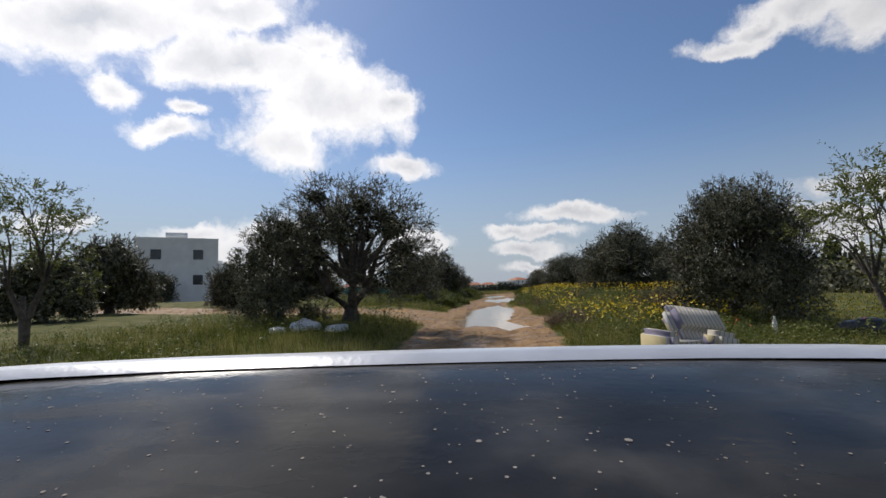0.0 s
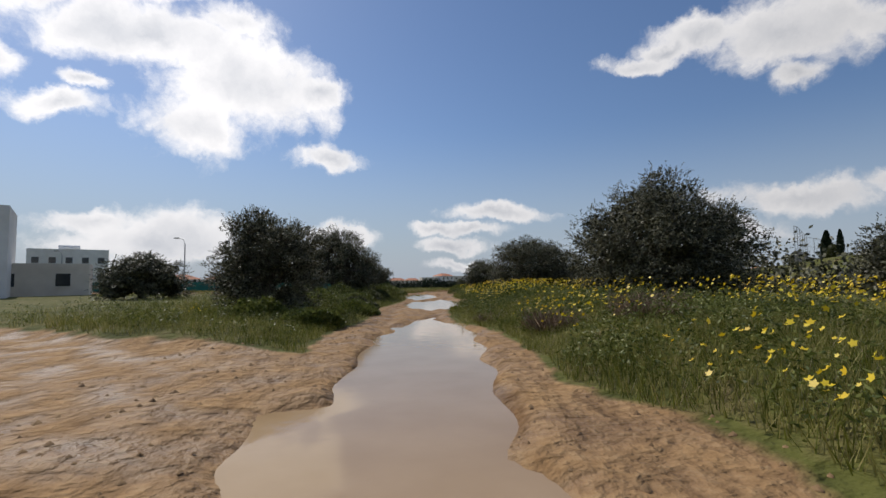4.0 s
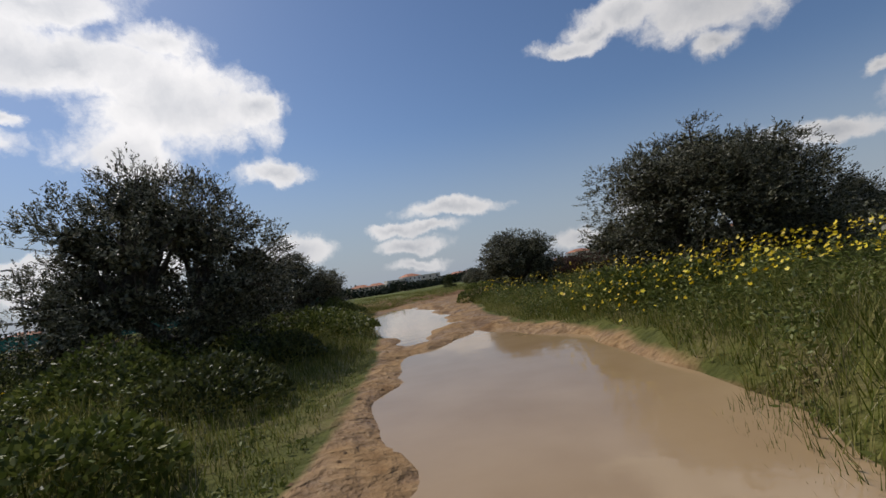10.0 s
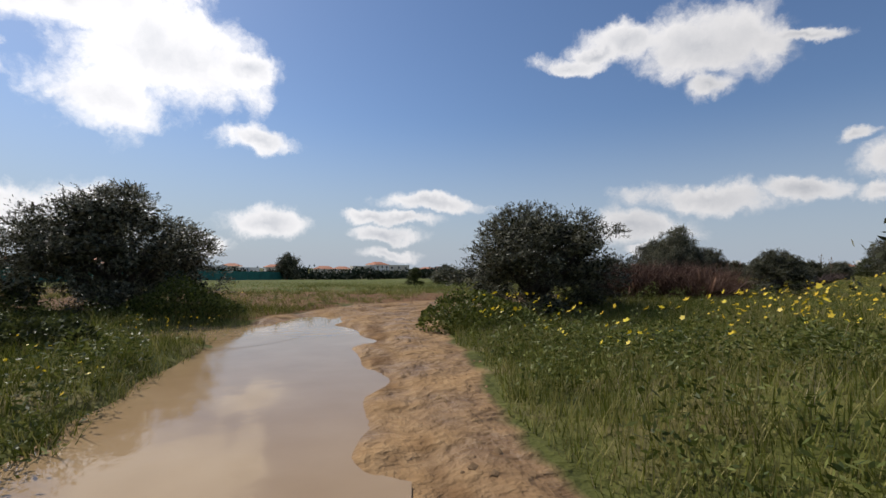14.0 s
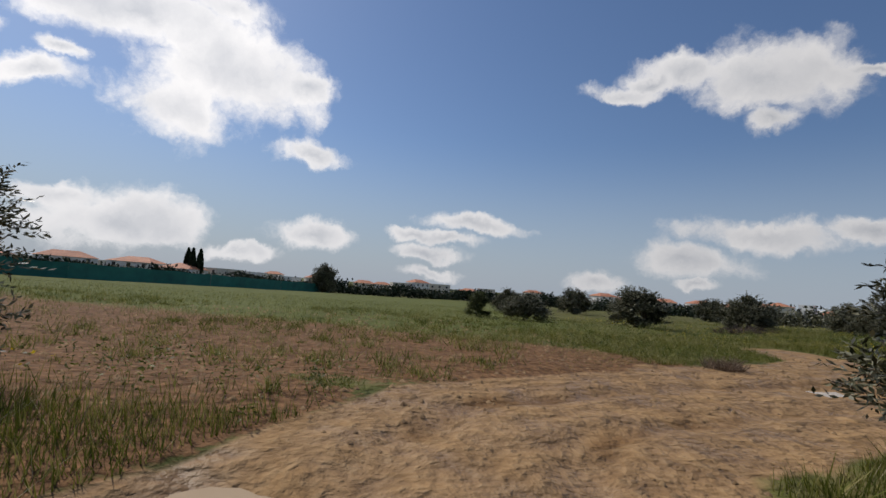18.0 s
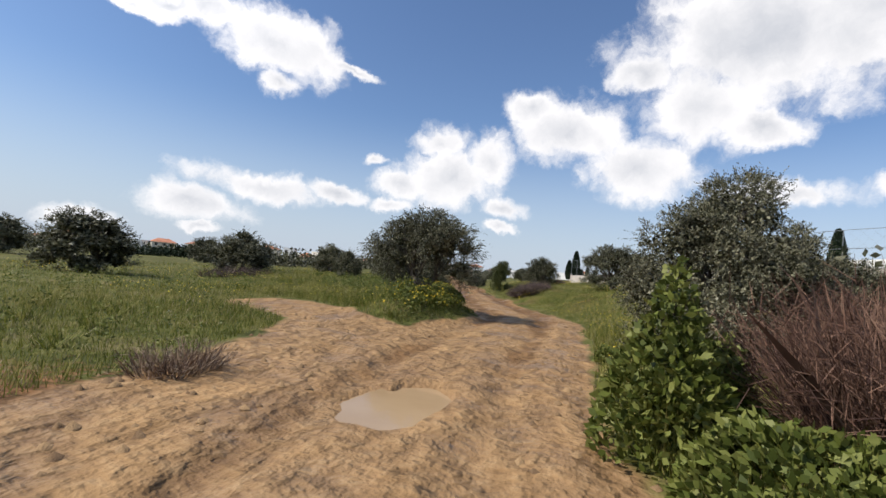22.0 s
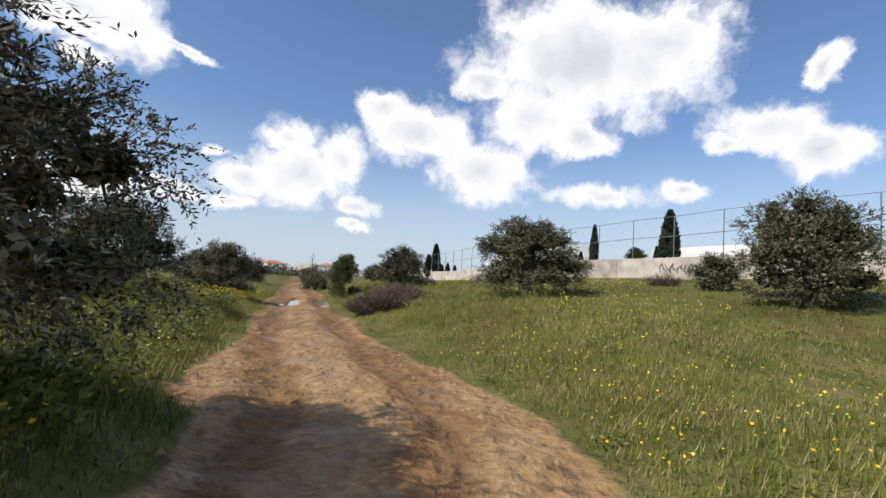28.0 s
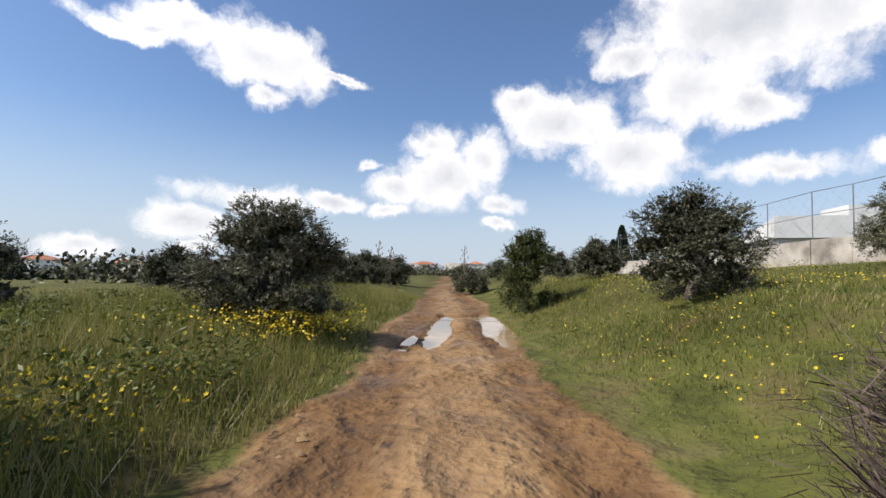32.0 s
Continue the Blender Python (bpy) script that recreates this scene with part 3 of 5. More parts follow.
def tree_parts(seed, wide, tall, trunk_h, lobes, shoots, per, leaf, low, flat=0.75, girth=0.2, forked=2, leaf_mat=None, droop=0.0, skirt=0, core=0.62, spike=1.0):
    """Trunk and crown meshes of a tree: forked trunk, limbs to lobes, shoots with small leaves over the lobes."""
    r = np.random.default_rng(seed)
    runs, centres, radii = [], [], []
    root = Vector((0, 0, -0.25))
    heads = []
    for k in range(forked):
        a = 2 * math.pi * k / forked + r.uniform(0, 1)
        top = Vector((math.cos(a) * 0.10 * wide, math.sin(a) * 0.10 * wide, trunk_h * r.uniform(0.9, 1.2)))
        mid = Vector((math.cos(a + 0.8) * 0.05, math.sin(a + 0.8) * 0.05, trunk_h * 0.5))
        runs.append(([root, Vector((0, 0, 0.05)), mid, top], [girth * 1.5, girth * 1.15, girth * 0.85 / math.sqrt(forked) + 0.03, girth * 0.6 / math.sqrt(forked) + 0.02]))
        heads.append(top)
    for k in range(lobes):
        a = 2 * math.pi * (k * 0.382 + r.uniform(-0.06, 0.06))
        q = math.sqrt((k + 0.6) / lobes)
        rad = wide * r.uniform(0.1, 0.2)
        reach = max(wide / 2 - rad * 1.1, 0.05) * q * r.uniform(0.82, 1.08)
        top_z = tall - rad * 0.8
        z = low + rad * 0.7 + (top_z - low - rad * 0.7) * (1 - 0.75 * q ** 2.2 * r.uniform(0.5, 1.15)) * r.uniform(0.72, 1.0)
        c = Vector((math.cos(a) * reach, math.sin(a) * reach, min(max(z, low + rad * 0.5), top_z)))
        centres.append(c)
        radii.append(rad)
        start = min(heads, key=lambda h: (h - c).length)
        bend = start.lerp(c, 0.5) + Vector((r.uniform(-0.1, 0.1), r.uniform(-0.1, 0.1), r.uniform(0.02, 0.15))) * wide * 0.4
        runs.append(([start, bend, c], [girth * 0.38, girth * 0.22, girth * 0.08]))
        for _ in range(4):
            e = c + Vector(r.normal(size=3)).normalized() * rad * 0.95
            runs.append(([bend.lerp(c, 0.6), c.lerp(e, 0.4), e], [girth * 0.12, girth * 0.07, girth * 0.03]))
    for k in range(skirt):
        a = 2 * math.pi * (k + r.uniform(0, 0.6)) / skirt
        rad = wide * r.uniform(0.14, 0.2)
        reach = (wide / 2 - rad) * r.uniform(0.75, 1.0)
        level = low + rad * r.uniform(0.5, 1.1) if k % 2 or low > 0.1 else low + tall * r.uniform(0.32, 0.48)
        c = Vector((math.cos(a) * reach, math.sin(a) * reach, level))
        centres.append(c)
        radii.append(rad)
    centres, radii = np.array([tuple(c) for c in centres]), np.array(radii)
    # tufts of leafy twigs over the lobes
    tufts = len(radii) * 15
    on = np.repeat(np.arange(len(radii)), 15)
    mid_z = centres[:, 2].mean()
    away = unit((centres - (0, 0, mid_z)) * (1, 1, 1.2))
    d = unit(r.normal(size=(tufts, 3)) + away[on] * 0.7 + (0, 0, 0.2))
    tc = centres[on] + d * (radii[on] * r.uniform(0.72, 1.08, tufts))[:, None] * (1, 1, flat + 0.1)
    tr = radii[on] * r.uniform(0.22, 0.44, tufts)
    if shoots > 12000:
        for k in range(tufts):
            c, e = Vector(centres[on[k]]), Vector(tc[k])
            runs.append(([c.lerp(e, 0.15), e + (e - c) * 0.12], [girth * 0.045, girth * 0.012], 3))
    trunk = tubes_mesh("trunk", runs, BARK, 7)
    # leafy twigs: narrow leaves set along each one
    leaves = 11
    total = shoots * per // leaves
    pick = r.choice(tufts, total, p=tr ** 2 / (tr ** 2).sum())
    out = unit(r.normal(size=(total, 3)) + d[pick] * 0.6)
    start = tc[pick] + out * (tr[pick] * r.uniform(0.1, 0.95, total))[:, None]
    way = unit(out * 0.6 + d[pick] * 0.5 + r.normal(size=(total, 3)) * 0.4 + (0, 0, 0.3 - 1.6 * droop))
    reach = leaf * r.uniform(1.8, 3.8, total) * np.where(r.random(total) < 0.08, 1 + 0.5 * spike, 1.0)
    on = np.repeat(np.arange(total), leaves)
    t = (np.tile(np.arange(leaves), total) + r.random(total * leaves)) / leaves
    base = start[on] + way[on] * (reach[on] * t)[:, None] - np.array((0, 0, 1.0)) * (reach[on] * t * t * (0.12 + droop))[:, None]
    along = unit(way[on] * 0.7 + unit(r.normal(size=(len(on), 3))) * 0.75)
    keep = base[:, 2] > 0.03
    base, along, out = base[keep], along[keep], out[on][keep]
    v, q = leaf_arrays(base, along, leaf * r.uniform(0.7, 1.25, len(base)), leaf * 0.17, r, out + (0, 0, 0.5))
    # the dark tangle of inner twigs and leaves that closes the view through the crown
    n = int(len(radii) * 520 * (core > 0))
    if n:
        k = r.integers(0, len(radii), n)
        b = centres[k] + unit(r.normal(size=(n, 3))) * (radii[k] * core * r.random(n) ** 0.4)[:, None] * (1, 1, flat)
        b[:, 2] = np.maximum(b[:, 2], 0.1)
        v2, q2 = leaf_arrays(b, unit(r.normal(size=(n, 3))), leaf * 1.8, leaf * 0.5, r)
        v, q = np.concatenate([v, v2]), np.concatenate([q, q2 + len(v)])
    tv, tq = leaf_arrays(start, way, reach * 0.7, leaf * 0.022, r)
    return trunk, mesh_quads("crown", v, q, leaf_mat or OLIVE), mesh_quads("twig_tangle", tv, tq, BARK)


def tree(name, meshes, x, y, turn=0.0, sx=1.0, sz=1.0, sink=0.0, label="", category="tree", group=""):
    ob = new(name)
    ob.matrix_world = pose(x, y, float(land(x, y)) - sink, 0, 0, turn) @ Matrix.Diagonal((sx, sx, sz, 1))
    for n, me in zip(("trunk", "crown", "twig_tangle"), meshes):
        tagged(part(n, me, ob), kind="stuff" if n == "twig_tangle" else "")
    return tagged(ob, label, category, group)


OPEN_BIG = tree_parts(11, 6.0, 4.7, 1.0, 22, 62000, 1, 0.055, 0.55, girth=0.26, forked=3, core=0.42, skirt=6, spike=0.9)
OPEN_BIG2 = tree_parts(12, 6.2, 4.6, 0.9, 28, 70000, 1, 0.074, 0.25, girth=0.27, forked=2, skirt=12, core=0.5)
BUSH_BIG = tree_parts(13, 6.0, 4.8, 0.7, 30, 100000, 1, 0.066, 0.0, girth=0.25, forked=3, skirt=20, core=0.8)
BUSH_BIG2 = tree_parts(14, 5.8, 4.6, 0.7, 28, 90000, 1, 0.07, 0.0, girth=0.25, forked=3, skirt=20, core=0.8)
BUSH_MID = tree_parts(15, 4.2, 3.2, 0.5, 22, 56000, 1, 0.064, 0.0, girth=0.2, forked=3, skirt=9)
BUSH_MID2 = tree_parts(16, 3.9, 3.5, 0.6, 22, 64000, 1, 0.06, 0.0, girth=0.2, forked=2, skirt=8)
OPEN_MID = tree_parts(17, 3.0, 2.3, 0.55, 22, 62000, 1, 0.041, 0.4, girth=0.13, forked=3, droop=0.25, skirt=4, core=0.5, spike=2.0)
OPEN_MID2 = tree_parts(18, 3.3, 2.8, 0.6, 24, 46000, 1, 0.047, 0.45, girth=0.17, forked=2, skirt=4)
NEAR = tree_parts(20, 2.3, 2.2, 0.45, 26, 130000, 1, 0.03, 0.05, girth=0.07, forked=2, skirt=18, core=0.75, spike=2.4)
SMALL = tree_parts(19, 2.3, 2.3, 0.5, 19, 32000, 1, 0.05, 0.2, girth=0.11, forked=1, skirt=5)
SMALL2 = tree_parts(23, 2.3, 2.2, 0.45, 19, 46000, 1, 0.043, 0.2, girth=0.10, forked=2, skirt=6)
FAR = tree_parts(24, 2.3, 2.2, 0.45, 16, 11000, 1, 0.075, 0.1, girth=0.10, forked=2, skirt=8, core=0.7)
FAR2 = tree_parts(25, 2.3, 2.1, 0.45, 15, 11000, 1, 0.075, 0.1, girth=0.10, forked=1, skirt=8, core=0.7)
FAR_MID = tree_parts(26, 4.2, 3.2, 0.5, 20, 14000, 1, 0.12, 0.0, girth=0.2, forked=3, skirt=10, core=0.7)
GREEN = tree_parts(21, 1.7, 2.2, 0.4, 18, 16000, 1, 0.07, 0.2, girth=0.05, forked=1, leaf_mat=LEAFGREEN, skirt=3)
SPARSE = tree_parts(22, 3.2, 4.2, 1.2, 16, 7000, 1, 0.08, 0.8, girth=0.09, forked=3, leaf_mat=BRIGHT, core=0, spike=3.0)

olive = "grey-green olive tree with a dark gnarled trunk in the meadow"
bushy = "dense bushy olive tree with branches down to the grass"
row = "olive trees along the track"
tree("olive_tree", OPEN_BIG, -0.95, 14.6, 40, 1.04, 1.0, label="spreading olive tree with several dark trunks beside the track", group=row)
tree("olive_tree", BUSH_MID2, -0.2, 31.4, 100, 1.06, 1.0, label="two-lobed olive tree standing over nettles beside the track", group=row)
tree("olive_tree", OPEN_BIG2, 1.1, 46.4, 200, 0.98, 0.96, label=olive, group=row)
tree("olive_tree", BUSH_MID, 2.6, 59.6, 70, 1.35, 1.05, label=bushy, group=row)
tree("olive_tree", BUSH_BIG, 10.35, 14.0, 10, 0.74, 0.9, label=bushy, group=row)
tree("olive_tree", BUSH_BIG2, 13.4, 30.3, 150, 1.14, 0.98, label=bushy, group=row)
tree("olive_tree", BUSH_MID, 15.8, 38.0, 210, 0.85, 0.7, label=bushy, group=row)
tree("olive_tree", BUSH_BIG, 13.6, 44.4, 260, 1.03, 0.76, label="broad dome-shaped olive tree above the flower bank", group=row)
tree("olive_tree", BUSH_MID2, 13.4, 56.2, 20, 1.15, 0.86, label=bushy, group=row)
tree("olive_tree", FAR_MID, 19.5, 26.5, 320, 0.85, 0.9, label=bushy, group=row)
tree("olive_tree", FAR_MID, 21.5, 41.0, 33, 0.9, 0.8, label=bushy, group=row)
tree("almond_tree", SPARSE, 9.6, 8.4, 0, 0.95, 0.9, label="slender young tree with sparse fresh green leaves", group="green trees")
tree("almond_tree", SPARSE, -7.6, 11.0, 120, 1.0, 0.95, label="half-bare tree with fresh leaves and dry twigs", group="green trees")
tree("olive_tree", FAR_MID, -16.5, 26.0, 80, 1.1, 1.35, label=bushy, group=row)
tree("olive_tree", FAR_MID, -12.5, 32.0, 180, 0.8, 0.95, label=bushy, group=row)
tree("olive_tree", FAR_MID, -14.5, 19.5, 250, 0.9, 0.9, label=bushy, group=row)
tree("olive_tree", FAR_MID, -10.5, 46.0, 45, 1.2, 0.9, label=olive, group=row)
tree("olive_tree", FAR, -6.0, 49.6, 15, 1.3, 1.05, label=olive, group=row)
tree("olive_tree", FAR_MID, -30.0, 52.0, 0, 1.0, 1.1, label=bushy, group=row)
tree("olive_tree", OPEN_MID, 25.7, 65.6, 30, 1.2, 1.1, label="olive tree with drooping twigs on a grassy mound between two tracks", group=row)
tree("olive_tree", NEAR, 20.5, 59.1, 90, 1.12, 1.14, label="bushy olive tree with upright shoots beside ivy", group=row)
tree("olive_tree", SMALL2, 22.8, 57.0, 10, 0.9, 0.72, label=bushy, group=row)
tree("olive_tree", SMALL, 43.6, 65.4, 200, 0.98, 0.84, label="round olive tree with a single dark trunk", group=row)
tree("olive_tree", SMALL2, 36.1, 60.9, 300, 1.32, 0.93, label="round olive tree with a forked trunk on the slope", group=row)
tree("olive_tree", FAR, 36.6, 55.9, 50, 0.56, 0.46, label="small olive tree in front of the wall", group=row)
tree("olive_tree", SMALL, 33.9, 55.4, 140, 1.22, 1.05, label=olive, group=row)
tree("olive_tree", OPEN_MID2, 34.0, 70.8, 75, 0.98, 0.95, label="wide olive tree with a thick leaning trunk in tall weeds", group=row)
tree("olive_tree", SMALL2, 40.4, 71.7, 160, 1.1, 0.93, label="round dense olive tree beside the track", group=row)
tree("broadleaf_tree", GREEN, 47.3, 69.0, 0, 0.95, 1.02, label="small fresh green broad-leaved tree beside the track", group="green trees")
tree("broadleaf_tree", GREEN, 15.4, 78.6, 90, 0.7, 0.6, label="small fresh green broad-leaved tree in the field", group="green trees")
tree("olive_tree", FAR2, 17.8, 78.0, 0, 1.15, 0.68, label=olive, group=row)
tree("olive_tree", FAR, 24.0, 77.6, 100, 1.4, 0.98, label=olive, group=row)
tree("olive_tree", FAR2, 32.1, 78.6, 220, 1.42, 1.0, label=olive, group=row)
tree("olive_tree", FAR, 39.1, 78.2, 30, 1.05, 0.9, label=olive, group=row)
for k, (x, y, s) in enumerate([(49, 78, 1.0), (52, 67.5, 0.8), (54, 79.5, 1.0), (58, 74.2, 0.8), (60, 82, 1.2), (56.5, 69.5, 0.7), (66, 83, 1.2), (70, 76, 0.9), (75, 89, 1.3), (50, 86, 1.2),
                               (30, 96, 1.3), (22, 92, 1.1), (62, 93, 1.4), (84, 84, 1.2), (46, 97, 1.3), (90, 98, 1.5), (28, 54, 1.0)]):
    tree("olive_tree", (FAR, FAR2)[k % 2], x, y, 47 * k, 1.1 * s, 0.85 * s, label=olive, group=row)
tree("olive_tree", SMALL2, 49.5, 59.8, 20, 1.1, 0.98, label="round olive tree in front of the compound wall", group=row)
tree("olive_tree", FAR, 30.9, 55.2, 220, 0.65, 0.65, label=olive, group=row)
tree("olive_tree", FAR2, 34.6, 73.9, 220, 0.7, 0.7, label=olive, group=row)
tree("olive_tree", BUSH_MID2, -3.2, 14.8, 150, 0.8, 0.98, label="dense olive tree with low dark branches beside the dumped sacks", group=row)



# ---- compound wall with its fence ----
WALL = [(75.0, 67.2), (56.2, 60.0), (54.9, 59.2), (43.0, 52.5), (34.0, 45.0)]
WALL_EAST = [(75.0, 67.2), (100, 69.8), (140, 73.5)]


def wall_run(name, line, height, thick, label):
    thing = tagged(new(name), label, "wall", kind="structure")
    for (ax, ay), (bx, by) in zip(line, line[1:]):
        length = math.hypot(bx - ax, by - ay)
        n = max(1, round(length / 2.9))
        for k in range(n):
            p, q = Vector((ax, ay)).lerp(Vector((bx, by)), k / n), Vector((ax, ay)).lerp(Vector((bx, by)), (k + 1) / n)
            za, zb = float(land(p.x, p.y)), float(land(q.x, q.y))
            side = (q - p).orthogonal().normalized() * thick / 2
            cut = (q - p).normalized() * 0.01
            v = []
            for c, z in ((p + cut, za), (q - cut, zb)):
                for o in (-side, side):
                    v += [(c.x + o.x, c.y + o.y, z - 0.5), (c.x + o.x, c.y + o.y, z + height)]
            bm = bmesh.new()
            vs = [bm.verts.new(c) for c in v]
            for f in ((0, 4, 5, 1), (2, 3, 7, 6), (1, 5, 7, 3), (0, 1, 3, 2), (4, 6, 7, 5)):
                bm.faces.new([vs[i] for i in f])
            bmesh.ops.recalc_face_normals(bm, faces=bm.faces)
            bmesh.ops.bevel(bm, geom=[e for e in bm.edges if all(x.co.z > min(za, zb) + 0.5 for x in e.verts)], offset=0.02, segments=1, affect="EDGES")
            part("panel", from_bm("panel", bm, CONCRETE), thing)
    return thing


wall_run("wall_north", WALL, 0.95, 0.2, "stained bare concrete compound wall with scrawled paint")
wall_run("wall_east", WALL_EAST, 1.2, 0.2, "stained bare concrete compound wall beside the track")


def fence_run(line, base, tall, gap, label):
    thing = tagged(new("wire_fence"), label, "fence")
    tops = []
    for (ax, ay), (bx, by) in zip(line, line[1:]):
        n = max(1, round(math.hypot(bx - ax, by - ay) / gap))
        for k in range(n + (bx == line[-1][0])):
            x, y = ax + (bx - ax) * k / n, ay + (by - ay) * k / n
            tops.append(Vector((x, y, float(land(x, y)) + base)))
    for p in tops:
        part("post", tubes_mesh("post", [([p, p + Vector((0, 0, tall))], [0.022, 0.022])], STEEL, 6), thing)
    for h in (tall, tall * 0.52):
        run = [p + Vector((0, 0, h)) for p in tops]
        part("rail", tubes_mesh("rail", [(run, [0.014] * len(run))], STEEL, 5), thing)
    wires = []
    for a, b in zip(tops, tops[1:]):
        length = (b - a).length
        for s in np.arange(-tall, length, 0.5):
            lo, hi = max(0, -s), min(tall, length - s)
            if hi - lo > 0.1:
                for flip in (False, True):
                    u0, u1 = (s + lo) / length, (s + hi) / length
                    z0, z1 = (lo, hi) if not flip else (tall - lo, tall - hi)
                    wires.append(([a.lerp(b, u0) + Vector((0, 0, z0)), a.lerp(b, u1) + Vector((0, 0, z1))], [0.0014, 0.0014]))
    part("wire_mesh", tubes_mesh("wire_mesh", wires, STEEL, 3), thing)
    return thing


fence_run(WALL, 0.94, 1.85, 2.4, "tall thin wire fence on steel posts along the wall top")
fence_run(WALL_EAST[:2], 1.18, 2.0, 2.6, "tall thin wire fence on steel posts along the side wall")

# scrawled paint on the wall: plain strokes
def painted_scrawl(x, y, wx, wy, count, gap, mat, label):
    """Strokes of paint from (x, y) along the wall's way (wx, wy)."""
    way = Vector((wx, wy, 0)).normalized()
    out = Vector((-way.y, way.x, 0))
    thing = tagged(new("painted_scrawl"), label, "graffiti", "graffiti on the wall")
    for k in range(count):
        p = Vector((x, y, 0)) + way * gap * k + out * 0.103
        z = float(land(p.x, p.y)) + rng.uniform(0.42, 0.58)
        lean, tall = rng.uniform(-0.16, 0.16), rng.uniform(0.1, 0.24)
        run = [p + Vector((0, 0, z - tall)) - way * lean, p + Vector((0, 0, z)) + way * 0.1, p + Vector((0, 0, z + tall)) + way * lean]
        part("stroke", tubes_mesh("stroke", [(run, [0.012, 0.02, 0.012])], mat, 4), thing)


painted_scrawl(50.2, 56.6, 11.9, 6.7, 14, 0.19, BLACKBAG, "dark unreadable paint strokes on the concrete wall")
painted_scrawl(59.2, 61.15, 18.8, 7.2, 16, 0.2, RUBBISH, "pale unreadable paint strokes on the concrete wall")
painted_scrawl(53.0, 58.15, 11.9, 6.7, 8, 0.17, BLACKBAG, "dark looping paint strokes on the concrete wall")
painted_scrawl(44.0, 53.1, 11.9, 6.7, 10, 0.18, BLACKBAG, "dark looping paint strokes on the concrete wall")


# ---- cypresses and garden trees behind the wall ----
def cypress_parts(seed, tall, wide):
    r = np.random.default_rng(seed)
    n = 2200
    t = r.random(n) ** 0.8
    prof = np.sin(np.clip(t * 0.93 + 0.07, 0, 1) * math.pi) ** 0.6 * (1 - 0.55 * t)
    a = r.uniform(0, 2 * math.pi, n)
    rad = wide / 2 * prof * 1.25 * np.where(r.random(n) < 0.7, r.uniform(0.75, 1.1, n), r.uniform(0.2, 0.8, n))
    base = np.stack([np.cos(a) * rad, np.sin(a) * rad, 0.12 * tall + t * tall * 0.86], -1)
    along_ = unit(np.stack([np.cos(a) * 0.35, np.sin(a) * 0.35, np.ones(n)], -1) + r.normal(size=(n, 3)) * 0.25)
    v, q = leaf_arrays(base, along_, 0.3, 0.08, r)
    return tubes_mesh("trunk", [([(0, 0, -0.3), (0, 0, tall * 0.5)], [0.1, 0.05])], BARK, 6), mesh_quads("crown", v, q, CYPRESS)


CYP = cypress_parts(31, 3.6, 1.0)
for x, y, s, w in ((50.2, 55.8, 0.78, 0.42), (46.0, 53.4, 0.85, 0.75), (43.0, 50.6, 0.8, 0.7), (79.5, 67.2, 1.15, 1.0), (78.2, 67.9, 0.8, 0.8), (80.8, 66.6, 0.5, 0.5), (82.5, 66.6, 0.5, 0.5), (47.0, 53.6, 0.4, 0.3),
                   (84.2, 66.0, 0.55, 0.6), (87.0, 65.2, 0.5, 0.5), (51.6, 56.2, 0.4, 0.3), (38.5, 45.5, 0.6, 0.4), (40.5, 48.0, 0.35, 0.3)):
    tree("cypress_tree", CYP, x, y, 37 * x, w, s, label="slim dark cypress tree behind the compound wall", group="cypresses behind the wall")
tree("broadleaf_tree", GREEN, 53.0, 57.2, 0, 0.8, 0.8, label="round clipped green tree behind the wall", group="green trees")
tree("broadleaf_tree", GREEN, 48.2, 54.2, 60, 0.75, 0.7, label="round clipped green tree behind the wall", group="green trees")
tree("broadleaf_tree", GREEN, 40.0, 47.4, 60, 0.7, 0.62, label="round clipped green tree behind the wall", group="green trees")


